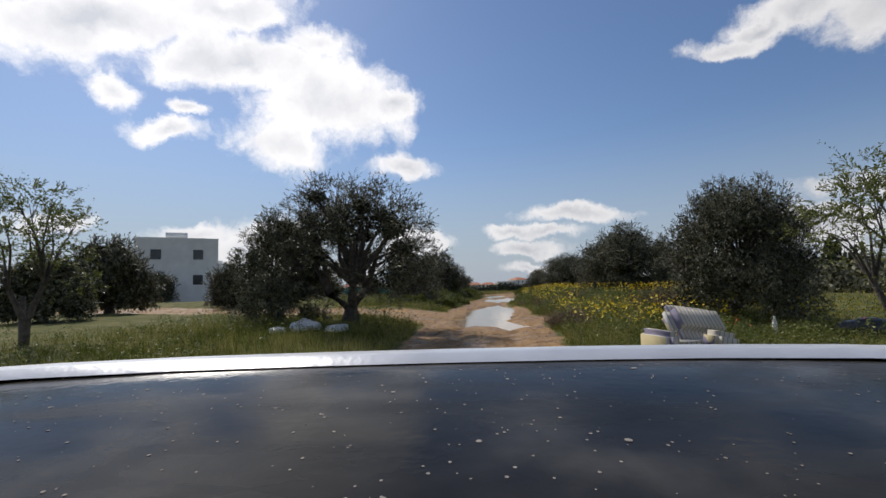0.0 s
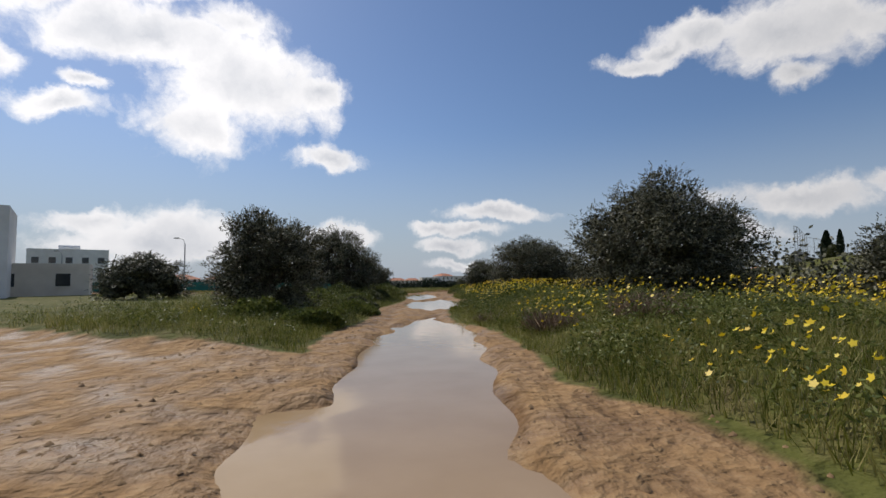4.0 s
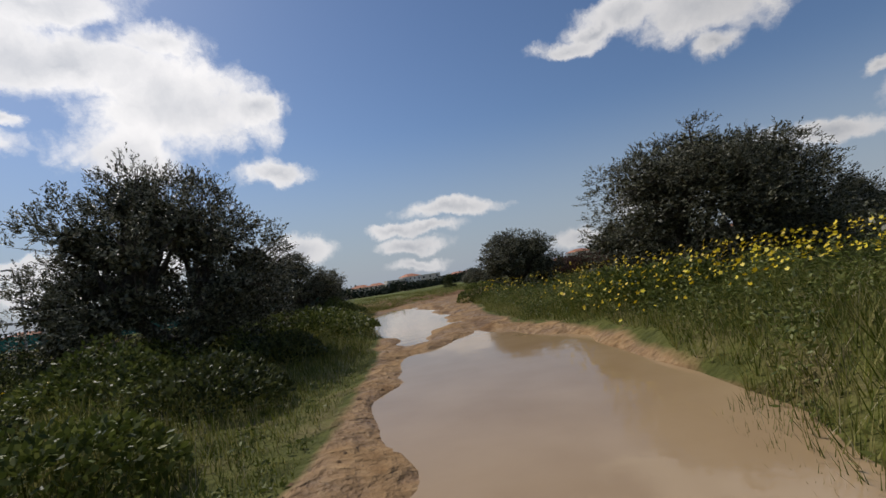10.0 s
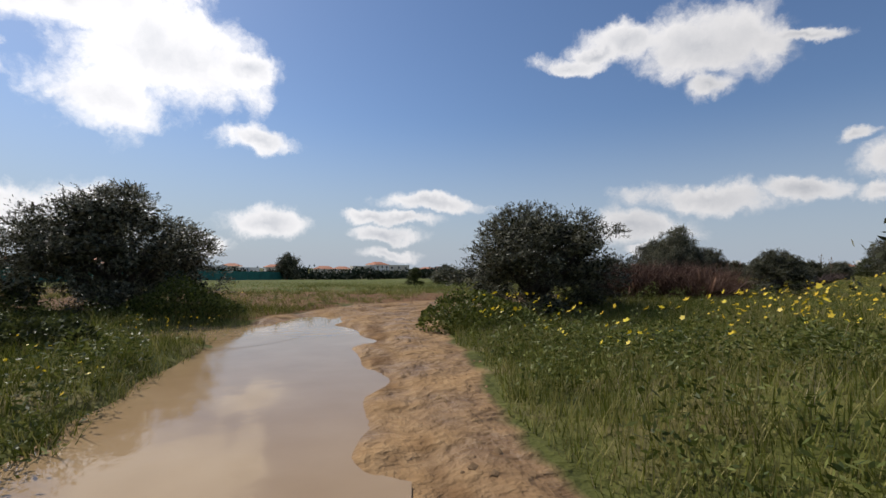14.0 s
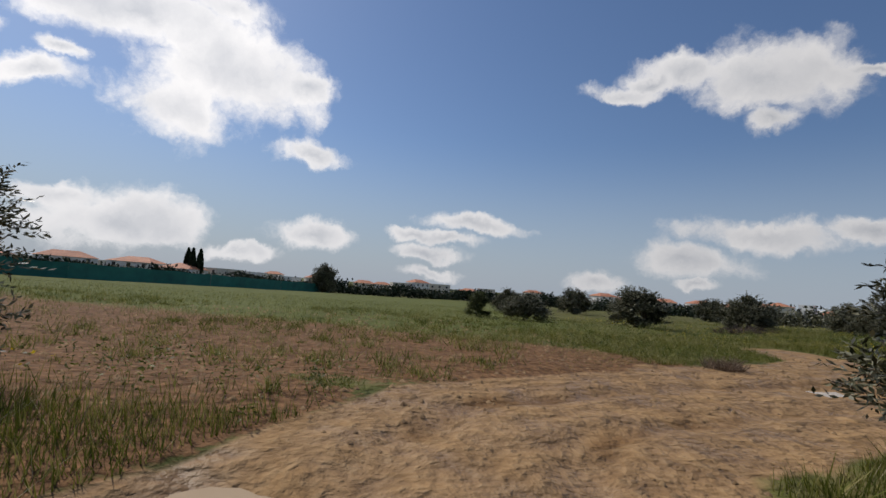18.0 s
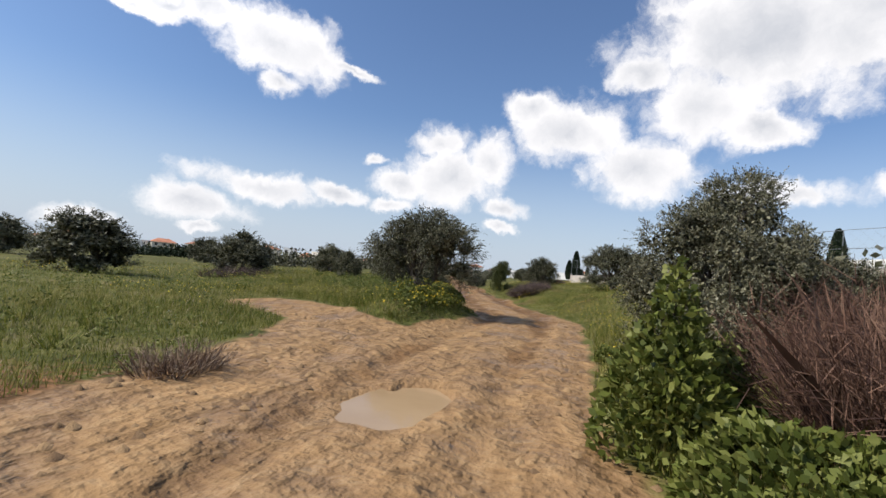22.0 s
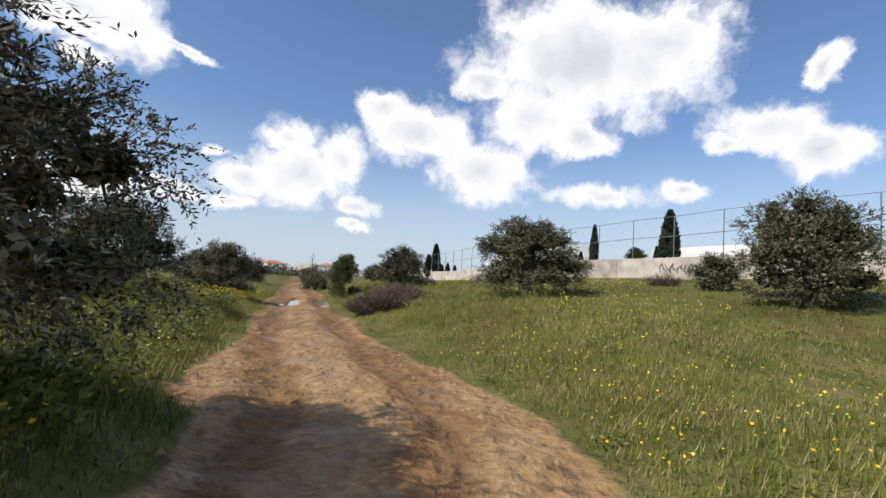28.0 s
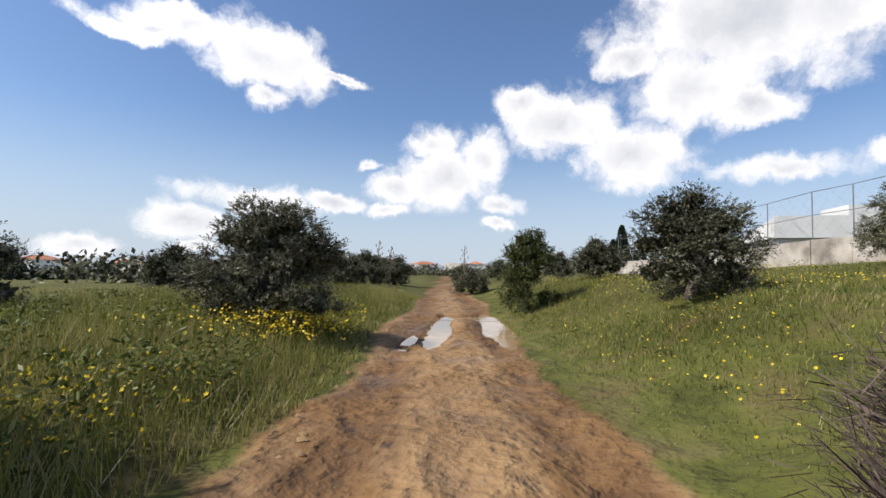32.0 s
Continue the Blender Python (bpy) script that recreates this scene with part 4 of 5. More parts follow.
# ---- buildings ----
def building(name, x, y, turn, wide, deep, tall, mat, windows, label, roof="flat", base=None, columns=4, storeys=2, tank=False):
    z = float(land(x, y)) if base is None else base
    thing = tagged(new(name), label, "house")
    thing.matrix_world = pose(x, y, z, 0, 0, turn)
    w, d = wide / 2, deep / 2
    bm = bmesh.new()
    box_bm(bm, -w, -d, -6, w, d, tall, 0.03)
    part("wall", from_bm("wall", bm, mat), thing)
    if roof == "flat":
        bm = bmesh.new()
        for b in ((-w, -d, w, -d + 0.2), (-w, d - 0.2, w, d), (-w, -d + 0.2, -w + 0.2, d - 0.2), (w - 0.2, -d + 0.2, w, d - 0.2)):
            box_bm(bm, b[0], b[1], tall - 0.01, b[2], b[3], tall + 0.45)
        part("parapet", from_bm("parapet", bm, mat), thing)
    else:
        v = [(-w - 0.4, -d - 0.4, tall), (w + 0.4, -d - 0.4, tall), (w + 0.4, d + 0.4, tall), (-w - 0.4, d + 0.4, tall), (-w * 0.45, 0, tall + roof), (w * 0.45, 0, tall + roof)]
        part("roof", mesh_of("roof", v, [(0, 1, 5, 4), (2, 3, 4, 5), (1, 2, 5), (3, 0, 4), (3, 2, 1, 0)], ROOF), thing)
    h = tall / storeys
    for s in range(storeys):
        for k in range(columns):
            if windows:
                cx = -w + wide * (k + 0.5) / columns
                for face in (-1, 1):
                    y0, y1 = sorted((face * (d - 0.05), face * (d + 0.03)))
                    win = part("window", box_mesh("window", cx - 0.55, y0, s * h + 0.9, cx + 0.55, y1, s * h + 2.1, GLASS), thing)
                    part("sill", box_mesh("sill", cx - 0.7, y0 - 0.05, s * h + 0.8, cx + 0.7, y1 + 0.05, s * h + 0.88, mat), win)
    if tank:
        part("water_tank", tubes_mesh("water_tank", [([(-w * 0.3, 0, tall + 1.0), (w * 0.25, 0, tall + 1.0)], [0.55, 0.55])], WHITE, 12), thing)
        part("solar_frame", box_mesh("solar_frame", -w * 0.3, -0.5, tall, w * 0.25, 0.5, tall + 0.5, STEEL), thing)
    return thing


building("house", -32.7, 60.5, 30, 9.0, 8, 6.2, WHITE, True, "white two-storey flat-roofed house with small windows", columns=2, tank=True, base=1.2)
building("apartment_building", -59, 124, 28, 13, 10, 6.6, WHITE, True, "white apartment building with balconies and roof tanks", columns=5, tank=True, base=1.0)
building("shed", -28.5, 66, 25, 8, 5, 2.6, CREAM, True, "low pale shed beside the house", columns=2, storeys=1)
hall = tagged(new("hall"), "white hall with a sweeping roof behind the compound wall", "building")
hall.matrix_world = pose(62.4, 58.4, 1.5, 0, 0, 6)
part("wall", box_mesh("wall", -3.4, -2.4, -4, 3.4, 2.4, 1.35, WHITE, 0.02), hall)
roof_v = [(x, y, z) for y in (-2.7, 2.7) for x, z in ((3.7, 1.36), (3.7, 1.52), (0.5, 1.7), (-3.0, 2.12), (-3.7, 2.3), (-3.7, 1.36))]
part("roof", mesh_of("roof", roof_v, [(0, 1, 2, 3, 4, 5), (11, 10, 9, 8, 7, 6)] + [(k, 6 + k, 6 + (k + 1) % 6, (k + 1) % 6) for k in range(6)], WHITE), hall)
for k in range(3):
    part("window", box_mesh("window", -2.6 + 1.9 * k, 2.36, 0.35, -1.3 + 1.9 * k, 2.44, 1.05, GLASS), hall)
building("hall", 54, 46, 25, 9, 5, 1.3, WHITE, True, "low white building behind the compound wall", columns=0, storeys=1, base=2.6)
building("garden_house", 70, 53, 10, 2.8, 4, 3.0, WHITE, False, "small white flat-roofed building behind the compound wall", base=2.0)
building("tower_block", 239, 249, 20, 6, 6, 9.5, WHITE, True, "slim white and red tower block in the far village", columns=2, storeys=3, base=-3.5)
building("church", 246, 241, 20, 13, 9, 5, CREAM, True, "pale church hall with a clay tiled roof in the far village", roof=2.5, columns=3, storeys=1, base=-3)
for k in range(46):
    az = -32 + k * 2.6 + rng.uniform(-0.8, 0.8)
    far = rng.uniform(260, 340) if az > -8 else rng.uniform(170, 230)
    x, y = 9 + far * math.sin(radians(az)), 57 + far * math.cos(radians(az))
    red = rng.random() < 0.55
    building("house", x, y, rng.uniform(-40, 40), rng.uniform(9, 15), rng.uniform(8, 11), rng.uniform(4.2, 6.0) * (1.0 if az > -8 else 0.9), (WHITE, CREAM)[k % 2], True,
             "far village house with a clay tiled roof" if red else "far white flat-roofed village house", roof=1.8 if red else "flat", columns=3, storeys=2, base=float(land(x, y)) + (0.6 + 2.4 * rng.random() if az > -8 else 0.1))


def street_lamp(x, y, turn, tall=8.0):
    z = float(land(x, y))
    thing = tagged(new("street_lamp"), "tall grey steel street lamp with a curved arm", "street lamp", "street lamps by the far road")
    thing.matrix_world = pose(x, y, z, 0, 0, turn)
    part("pole", tubes_mesh("pole", [([(0, 0, -0.2), (0, 0, tall * 0.6), (0, 0, tall * 0.88), (-0.25, 0, tall * 0.97), (-1.0, 0, tall)], [0.1, 0.08, 0.06, 0.05, 0.045])], STEEL, 8), thing)
    part("lamp_head", box_mesh("lamp_head", -1.75, -0.14, tall - 0.06, -0.98, 0.14, tall + 0.07, STEEL, 0.03), thing)


for x, y in ((-22.0, 84.0), (-50, 106), (-75, 128)):
    street_lamp(x, y, -20, 7.4)

# green shade net along the field
net = tagged(new("net_fence"), "long green shade-net fence behind the crop field", "fence")
run = [(-48, 96), (-34, 104), (-21, 114), (-11, 132), (-3, 150), (6, 163)]
for (ax, ay), (bx, by) in zip(run, run[1:]):
    n = 12
    v = []
    for k in range(n + 1):
        x, y = ax + (bx - ax) * k / n, ay + (by - ay) * k / n
        s = 0.12 * math.sin(k * 2.3 + ax)
        for side in (0.0, 0.03):
            v += [(x + side, y + s, float(land(x, y)) - 0.1), (x + side, y + s * 0.5, float(land(x, y)) + 1.75 + 0.06 * math.sin(k * 1.7))]
    f = []
    for k in range(n):
        i = 4 * k
        f += [(i, i + 4, i + 5, i + 1), (i + 2, i + 3, i + 7, i + 6), (i + 1, i + 5, i + 7, i + 3)]
    part("net", mesh_of("net", v, f, NET), net)
    part("post", tubes_mesh("post", [([(ax, ay, float(land(ax, ay)) - 0.2), (ax, ay, float(land(ax, ay)) + 1.85)], [0.05, 0.05])], STEEL, 6), net)


# ---- far hedges and woods ----
def hedge(name, points, tall, thick, count, seed, label, mat, leaf=0.55):
    r = np.random.default_rng(seed)
    pts = np.array(points, float)
    seg = np.linalg.norm(np.diff(pts, axis=0), axis=1)
    s = r.random(count) * seg.sum()
    cum = np.r_[0, np.cumsum(seg)]
    i = np.clip(np.searchsorted(cum, s) - 1, 0, len(seg) - 1)
    t = (s - cum[i]) / seg[i]
    p = pts[i] + (pts[i + 1] - pts[i]) * t[:, None]
    h = tall * (0.62 + 0.25 * np.sin(s / (tall * 0.9)) + 0.18 * np.sin(s / (tall * 0.37) + 1.3) + 0.12 * np.sin(s / (tall * 0.16)))
    z = h * r.random(count) ** 0.6
    base = np.stack([p[:, 0] + r.normal(0, thick / 2, count), p[:, 1] + r.normal(0, thick / 2, count), z], -1)
    base[:, 2] += land(base[:, 0], base[:, 1]) - 0.2
    v, q = leaf_arrays(base, unit(r.normal(size=(count, 3)) + (0, 0, 0.3)), leaf * r.uniform(0.6, 1.3, count), leaf * 0.3, r)
    tagged(new(name, mesh_quads(name, v, q, mat)), label, "hedge", kind="stuff")


hedge("hedgerow", [(-70, 118), (-30, 158), (-5, 170), (30, 172), (70, 165), (110, 158), (160, 150)], 3.2, 3.0, 30000, 41, "dark hedgerow along the far edge of the crop field", CYPRESS, 0.7)
hedge("woods", [(-160, 150), (-90, 185), (-20, 215), (60, 232), (130, 215), (190, 175), (240, 120)], 3.4, 8.0, 26000, 42, "dark low woods in front of the far village", OLIVE, 1.0)
hedge("woods", [(60, 110), (90, 118), (130, 122), (170, 110)], 3.0, 5.0, 9000, 43, "scrubby trees at the end of the track", OLIVE, 0.6)
hedge("woods", [(-60, 40), (-42, 62), (-36, 75), (-55, 95)], 3.4, 3.0, 9000, 44, "dark shrubs beside the white house", OLIVE, 0.5)
hedge("woods", [(24, 20), (27, 34), (26, 46), (27, 54)], 3.0, 3.0, 9000, 45, "olive scrub behind the flower bank", OLIVE, 0.3)
hedge("woods", [(300, 60), (420, -60), (380, -300)], 6.0, 20.0, 6000, 46, "far wooded rise", OLIVE, 1.6)
hedge("woods", [(-200, 120), (-260, 0), (-240, -200), (0, -300), (240, -260)], 6.0, 20.0, 9000, 47, "far wooded rise", OLIVE, 1.6)
tree("pine_tree", FAR_MID, 4.5, 160, 0, 1.4, 2.0, label="single dark round tree beyond the crop field", group="far trees")
for x, y in ((-39, 219), (-37, 220), (-41, 221)):
    tree("cypress_tree", CYP, x, y, x, 2.0, 2.9, label="tall dark cypress tree in the far village", group="far cypresses")


# ---- weeds, grass and flowers ----
def scatter(count, x0, x1, y0, y1, r):
    return r.uniform(x0, x1, count), r.uniform(y0, y1, count)


def near_path(x, y):
    d, _ = polyline_distance(x, y, MAIN)
    return d


def blades(name, x, y, height, width, seed, mat, label, lean=0.6):
    r = np.random.default_rng(seed)
    n = len(x)
    base = np.stack([x, y, land(x, y) - 0.02], -1)
    a = r.uniform(0, 2 * math.pi, n)
    out_ = np.stack([np.cos(a), np.sin(a), np.zeros(n)], -1)
    side = np.stack([-np.sin(a + 0.6), np.cos(a + 0.6), np.zeros(n)], -1) * np.broadcast_to(width, n)[:, None] / 2
    up = np.array([0, 0, 1.0])
    h = np.broadcast_to(height, n)[:, None]
    bend = h * r.uniform(0.1, 1.0, n)[:, None] * lean
    tip = base + up * h * (1 - 0.25 * lean) + out_ * bend
    v = np.stack([base - side, base + side, tip], 1).reshape(-1, 3)
    q = np.arange(3 * n).reshape(-1, 3)
    return tagged(new(name, mesh_quads(name, v, q, mat)), label, "grass", kind="stuff")


r = np.random.default_rng(101)
xs, ys = [], []
for count, box in ((800000, (-9, 20, 3, 60)), (800000, (13, 54, 50, 86)), (90000, (-14, 30, 58, 84))):
    x, y = scatter(count, box[0], box[1], box[2], box[3], r)
    d = near_path(x, y)
    keep = (r.random(count) < np.clip(1.3 - d / 9, 0.06, 1)) & (soil_mask(x, y) + 0.25 * waves(x, y, 0.4, 7) < 0.35)
    keep &= ~((x < 14 - (y - 66) * 0.1) & (y > 61) & (r.random(count) < 0.6))
    xs.append(x[keep])
    ys.append(y[keep])
gx_, gy_ = np.concatenate(xs), np.concatenate(ys)
d, side = polyline_distance(gx_, gy_, MAIN)
bank = (side > 0) & (gy_ < 50) & (gx_ < 20)
patch = 0.5 + 0.5 * waves(gx_, gy_, 1.3, 12)
tall_ = np.where(bank, 0.14 + 0.3 * patch, 0.12 + 0.26 * patch) * smooth(0.9, 2.6, d) + 0.06
tall_ *= np.where((gx_ > 26) & (side > 0), 0.5, 1.0) * np.where((gy_ > 61) & (gx_ < 15), 0.35, 1.0)
tall_ *= np.where((gx_ > 13) & (gx_ < 24) & (side < 0), 0.6, 1.0) * np.where((gx_ > 27) & (side < 0) & (d < 5), 1.5, 1.0)
tall_ *= 1 + 0.6 * (1 - smooth(0.5, 1.3, np.hypot((gx_ - 25.6) / 3.0, (gy_ - 65.5) / 1.7)))
blades("meadow_grass", gx_, gy_, 0.85 * tall_ * r.uniform(0.4, 1.25, len(gx_)), 0.013, 102, GRASS, "lush green wild grass along the track")
pick = (r.random(len(gx_)) < 0.09) & (waves(gx_, gy_, 0.8, 37) > -0.25)
blades("dry_grass", gx_[pick], gy_[pick], tall_[pick] * r.uniform(0.5, 1.35, pick.sum()), 0.008, 105, STRAW, "dry straw-coloured stalks among the green grass", 0.9)

# tufts of taller, broader grass
x, y = scatter(5200, -6, 52, 6, 80, r)
d, side = polyline_distance(x, y, MAIN)
keep = (d > 1.7) & (d < 9) & (soil_mask(x, y) < 0.1) & (waves(x, y, 1.7, 41) > -0.05) & ~((x > 27) & (side > 0)) & ~((x < 14) & (y > 61))
x, y = x[keep], y[keep]
high = r.uniform(0.22, 0.5, len(x))
n = 34
x, y = np.repeat(x, n) + r.normal(0, 0.07, n * len(x)), np.repeat(y, n) + r.normal(0, 0.07, n * len(y))
blades("grass_tufts", x, y, np.repeat(high, n) * r.uniform(0.5, 1.15, len(x)), 0.02, 106, GRASS, "tall broad-bladed grass tufts beside the track", 0.9)

x, y = scatter(90000, -24, 22, 66, 104, r)
keep = (r.random(len(x)) < np.clip(1.15 - (y - 66) / 34, 0.12, 1) * (0.35 + 0.5 * (waves(x, y, 1.1, 31) > 0))) & (soil_mask(x, y) < 0.2)
blades("crop_shoots", x[keep], y[keep], r.uniform(0.08, 0.24, keep.sum()), 0.014, 103, GRASS, "young green crop shoots on the brown field")

# weeds in tufts over the ploughed strip
x, y = scatter(1500, -22, 17, 61, 77, r)
keep = (soil_mask(x, y) < 0.1) & (waves(x, y, 2.2, 33) > -0.1)
x, y = np.repeat(x[keep], 38), np.repeat(y[keep], 38)
spread = np.repeat(r.uniform(0.05, 0.2, keep.sum()), 38)
x, y = x + r.normal(size=len(x)) * spread, y + r.normal(size=len(y)) * spread
blades("field_weeds", x, y, spread * r.uniform(0.7, 2.2, len(x)), 0.018, 104, GRASS, "green weed tufts on the brown ploughed strip", 1.0)

# clods and stones on the bare soil
x, y = scatter(60000, -16, 48, 10, 76, r)
d = near_path(x, y)
k = soil_mask(x, y)
keep = ((k > 0.3) & (d > 0.9) & (d < 4) | (y > 60) & (y < 74) & (x < 15)) & (puddle_mask(x, y) < 0.1) & (r.random(len(x)) < 0.6)
x, y = x[keep], y[keep]
n = len(x)
size = r.uniform(0.012, 0.045, n) * np.where(y > 60, 1.3, 1.0)
corner = np.array([(1, 0, 0), (0, 1, 0), (-1, 0, 0), (0, -1, 0), (0, 0, 0.8)], float)
v = (corner[None] * (1 + r.uniform(-0.4, 0.4, (n, 5, 1))) * size[:, None, None] + np.stack([x, y, land(x, y)], -1)[:, None]).reshape(-1, 3)
f = (np.array([(0, 1, 4), (1, 2, 4), (2, 3, 4), (3, 0, 4)])[None] + 5 * np.arange(n)[:, None, None]).reshape(-1, 3)
CLOD = material("clay_clod", [(0.16, 0.095, 0.045), (0.33, 0.21, 0.1)], 8.0, 0.95, 0.3, 60, island=0.5)
tagged(new("clay_clods", mesh_quads("clay_clods", v, f, CLOD)), "crumbly reddish clods scattered over the bare soil", "soil", kind="stuff")

# lush weeds on the flower bank, on the mound and below the wide olive tree
spots = []
for count, box in ((3000, (5, 13, 8, 52)), (900, (28, 39, 66, 72)), (500, (22.5, 28.5, 63.8, 67.2)), (700, (-4, 3, 12, 50))):
    x, y = scatter(count, box[0], box[1], box[2], box[3], r)
    d, side = polyline_distance(x, y, MAIN)
    keep = (d > 1.9) & (d < 7) & (soil_mask(x, y) < 0.1) & (waves(x, y, 0.7, 51) > -0.3)
    spots.append(np.stack([x[keep], y[keep]], -1))
spots = np.concatenate(spots)
high = r.uniform(0.25, 0.6, len(spots))
n = 44
up = r.random((len(spots), n)) ** 0.8
px = (spots[:, :1] + r.normal(0, 0.12, (len(spots), n)) * (1.25 - 0.6 * up)).ravel()
py = (spots[:, 1:] + r.normal(0, 0.12, (len(spots), n)) * (1.25 - 0.6 * up)).ravel()
pz = land(px, py) + (up * high[:, None]).ravel()
v, q = leaf_arrays(np.stack([px, py, pz], -1), unit(r.normal(size=(len(px), 3)) * (1, 1, 0.5) + (0, 0, 0.35)), r.uniform(0.04, 0.1, len(px)), 0.013, r)
tagged(new("lush_weeds", mesh_quads("lush_weeds", v, q, BRIGHT)), "lush green leafy weeds on the flower bank", "weeds", kind="stuff")

# broad-leaved weeds: small plants of a few dozen leaves on upright stems
x, y = scatter(15000, -8, 50, 5, 80, r)
d, side = polyline_distance(x, y, MAIN)
keep = (d < 12) & (soil_mask(x, y) < 0.2) & (waves(x, y, 0.9, 15) > -0.2) & ~((y > 62) & (x < 14)) & ((x < 26) | (side < 0) | (r.random(len(x)) < 0.3))
x, y, d = x[keep], y[keep], d[keep]
high = r.uniform(0.12, 0.5, len(x)) * smooth(1.0, 3.2, d) * np.where(x > 26, 0.55, 1) + 0.05
n = 26
up = r.random((len(x), n)) ** 0.7
px = (x[:, None] + r.normal(0, 0.075, (len(x), n)) * (1.2 - 0.6 * up)).ravel()
py = (y[:, None] + r.normal(0, 0.075, (len(x), n)) * (1.2 - 0.6 * up)).ravel()
pz = land(px, py) + (up * high[:, None]).ravel()
v, q = leaf_arrays(np.stack([px, py, pz], -1), unit(r.normal(size=(len(px), 3)) * (1, 1, 0.5) + (0, 0, 0.25)), r.uniform(0.03, 0.075, len(px)), 0.012, r)
tagged(new("leafy_weeds", mesh_quads("leafy_weeds", v, q, BRIGHT)), "fresh broad-leaved weeds among the grass", "weeds", kind="stuff")


def mound_of_leaves(name, cx, cy, w, d_, h, count, leaf, mat, seed, label, category, kind=""):
    """A low plant: leaves over an uneven dome."""
    r_ = np.random.default_rng(seed)
    a, q_ = r_.uniform(0, 2 * math.pi, count), np.sqrt(r_.random(count))
    px, py = np.cos(a) * q_, np.sin(a) * q_
    pz = np.sqrt(np.clip(1 - q_ ** 2, 0, 1)) * (0.8 + 0.35 * waves(px * 3, py * 3, 0.8, seed)) * np.where(r_.random(count) < 0.7, r_.uniform(0.85, 1.1, count), r_.random(count))
    p = np.stack([px * w / 2, py * d_ / 2, pz * h], -1)
    v_, f_ = leaf_arrays(p, unit(np.stack([px, py, 0.6 + 0 * px], -1) + r_.normal(size=(count, 3)) * 0.6), leaf * r_.uniform(0.6, 1.3, count), leaf * 0.33, r_)
    ob = new(name)
    ob.matrix_world = pose(cx, cy, float(land(cx, cy)) - 0.03)
    part("foliage", mesh_quads("foliage", v_, f_, mat), ob)
    runs_ = []
    for k_ in r_.integers(0, count, 22):
        tip = Vector(p[k_]) * 0.9
        runs_.append(([(tip.x * 0.4, tip.y * 0.4, -0.02), (tip.x * 0.7, tip.y * 0.7, tip.z * 0.55), tip], [0.008, 0.006, 0.003]))
    part("stalk_tangle", tubes_mesh("stalk_tangle", runs_, GRASS, 5), ob)
    return tagged(ob, label, category, kind=kind)


DEAD = material("dark_dead_stem", [(0.03, 0.02, 0.016), (0.075, 0.048, 0.04), (0.16, 0.115, 0.095)], 3.0, 0.9, 0, island=0.8)


def dry_bush(cx, cy, w, d_, h, count, seed, label, mat=DRY, wild=0.35):
    r_ = np.random.default_rng(seed)
    a, q_ = r_.uniform(0, 2 * math.pi, count), np.sqrt(r_.random(count)) * 0.8
    base = np.stack([np.cos(a) * q_ * w / 2, np.sin(a) * q_ * d_ / 2, np.zeros(count)], -1)
    way = unit(np.stack([np.cos(a) * q_ * 0.9, np.sin(a) * q_ * 0.9, np.full(count, 1.0)], -1) + r_.normal(size=(count, 3)) * (wild, wild, 0.35))
    length = h * r_.uniform(0.45, 1.2, count)
    side = unit(np.cross(way, r_.normal(size=(count, 3)))) * 0.0035
    tip = base + way * length[:, None] + r_.normal(size=(count, 3)) * 0.06 * h
    mid = base + way * length[:, None] * 0.5 + r_.normal(size=(count, 3)) * 0.05 * h
    v_ = np.stack([base - side, base + side, mid + side, tip, mid - side], 1).reshape(-1, 3)
    parts_ = []
    # side twigs
    for _ in range(3):
        t = r_.uniform(0.35, 0.95, count)[:, None]
        b = base + (tip - base) * t
        w2 = unit(way + r_.normal(size=(count, 3)) * 0.7)
        l2 = (length * r_.uniform(0.15, 0.35, count))[:, None]
        s2 = unit(np.cross(w2, r_.normal(size=(count, 3)))) * 0.0025
        parts_.append(np.stack([b - s2, b + s2, b + w2 * l2 * 0.6 + s2, b + w2 * l2, b + w2 * l2 * 0.6 - s2], 1).reshape(-1, 3))
    twigs = np.concatenate(parts_)
    ob = new("dry_bush")
    part("brushwood", mesh_quads("brushwood", v_, np.arange(len(v_)).reshape(-1, 5), mat), ob)
    part("twig_tangle", mesh_quads("twig_tangle", twigs, np.arange(len(twigs)).reshape(-1, 5), mat), ob)
    ob.matrix_world = pose(cx, cy, float(land(cx, cy)) - 0.03)
    return tagged(ob, label, "bush", "dry bushes")


dry_bush(7.0, 24.6, 1.3, 1.2, 0.42, 900, 51, "dry reddish-brown thorny bush on the flower bank")
dry_bush(8.6, 23.6, 1.6, 1.3, 0.5, 900, 52, "dry reddish-brown thorny bush on the flower bank")
dry_bush(6.6, 28.3, 0.9, 0.7, 0.3, 300, 53, "flattened dry twigs at the puddle edge")
dry_bush(5.6, 14.6, 1.2, 1.2, 0.6, 600, 54, "dry brown thorny bush beside the track")
dry_bush(9.3, 16.8, 1.8, 1.4, 0.7, 800, 55, "dry brown thorny bush beside the track")
for k, (x, y, w, h, n) in enumerate(((36.3, 65.2, 0.9, 0.46, 1400), (36.2, 64.6, 1.0, 0.5, 1700), (36.8, 64.9, 1.0, 0.5, 1500), (36.7, 64.2, 0.9, 0.45, 1200), (37.2, 64.6, 0.9, 0.45, 1000))):
    dry_bush(x, y, w, w * 0.9, h, n, 56 + 20 * k, "sprawling heap of mauve-brown dead brush beside the track", DEAD, 0.9)
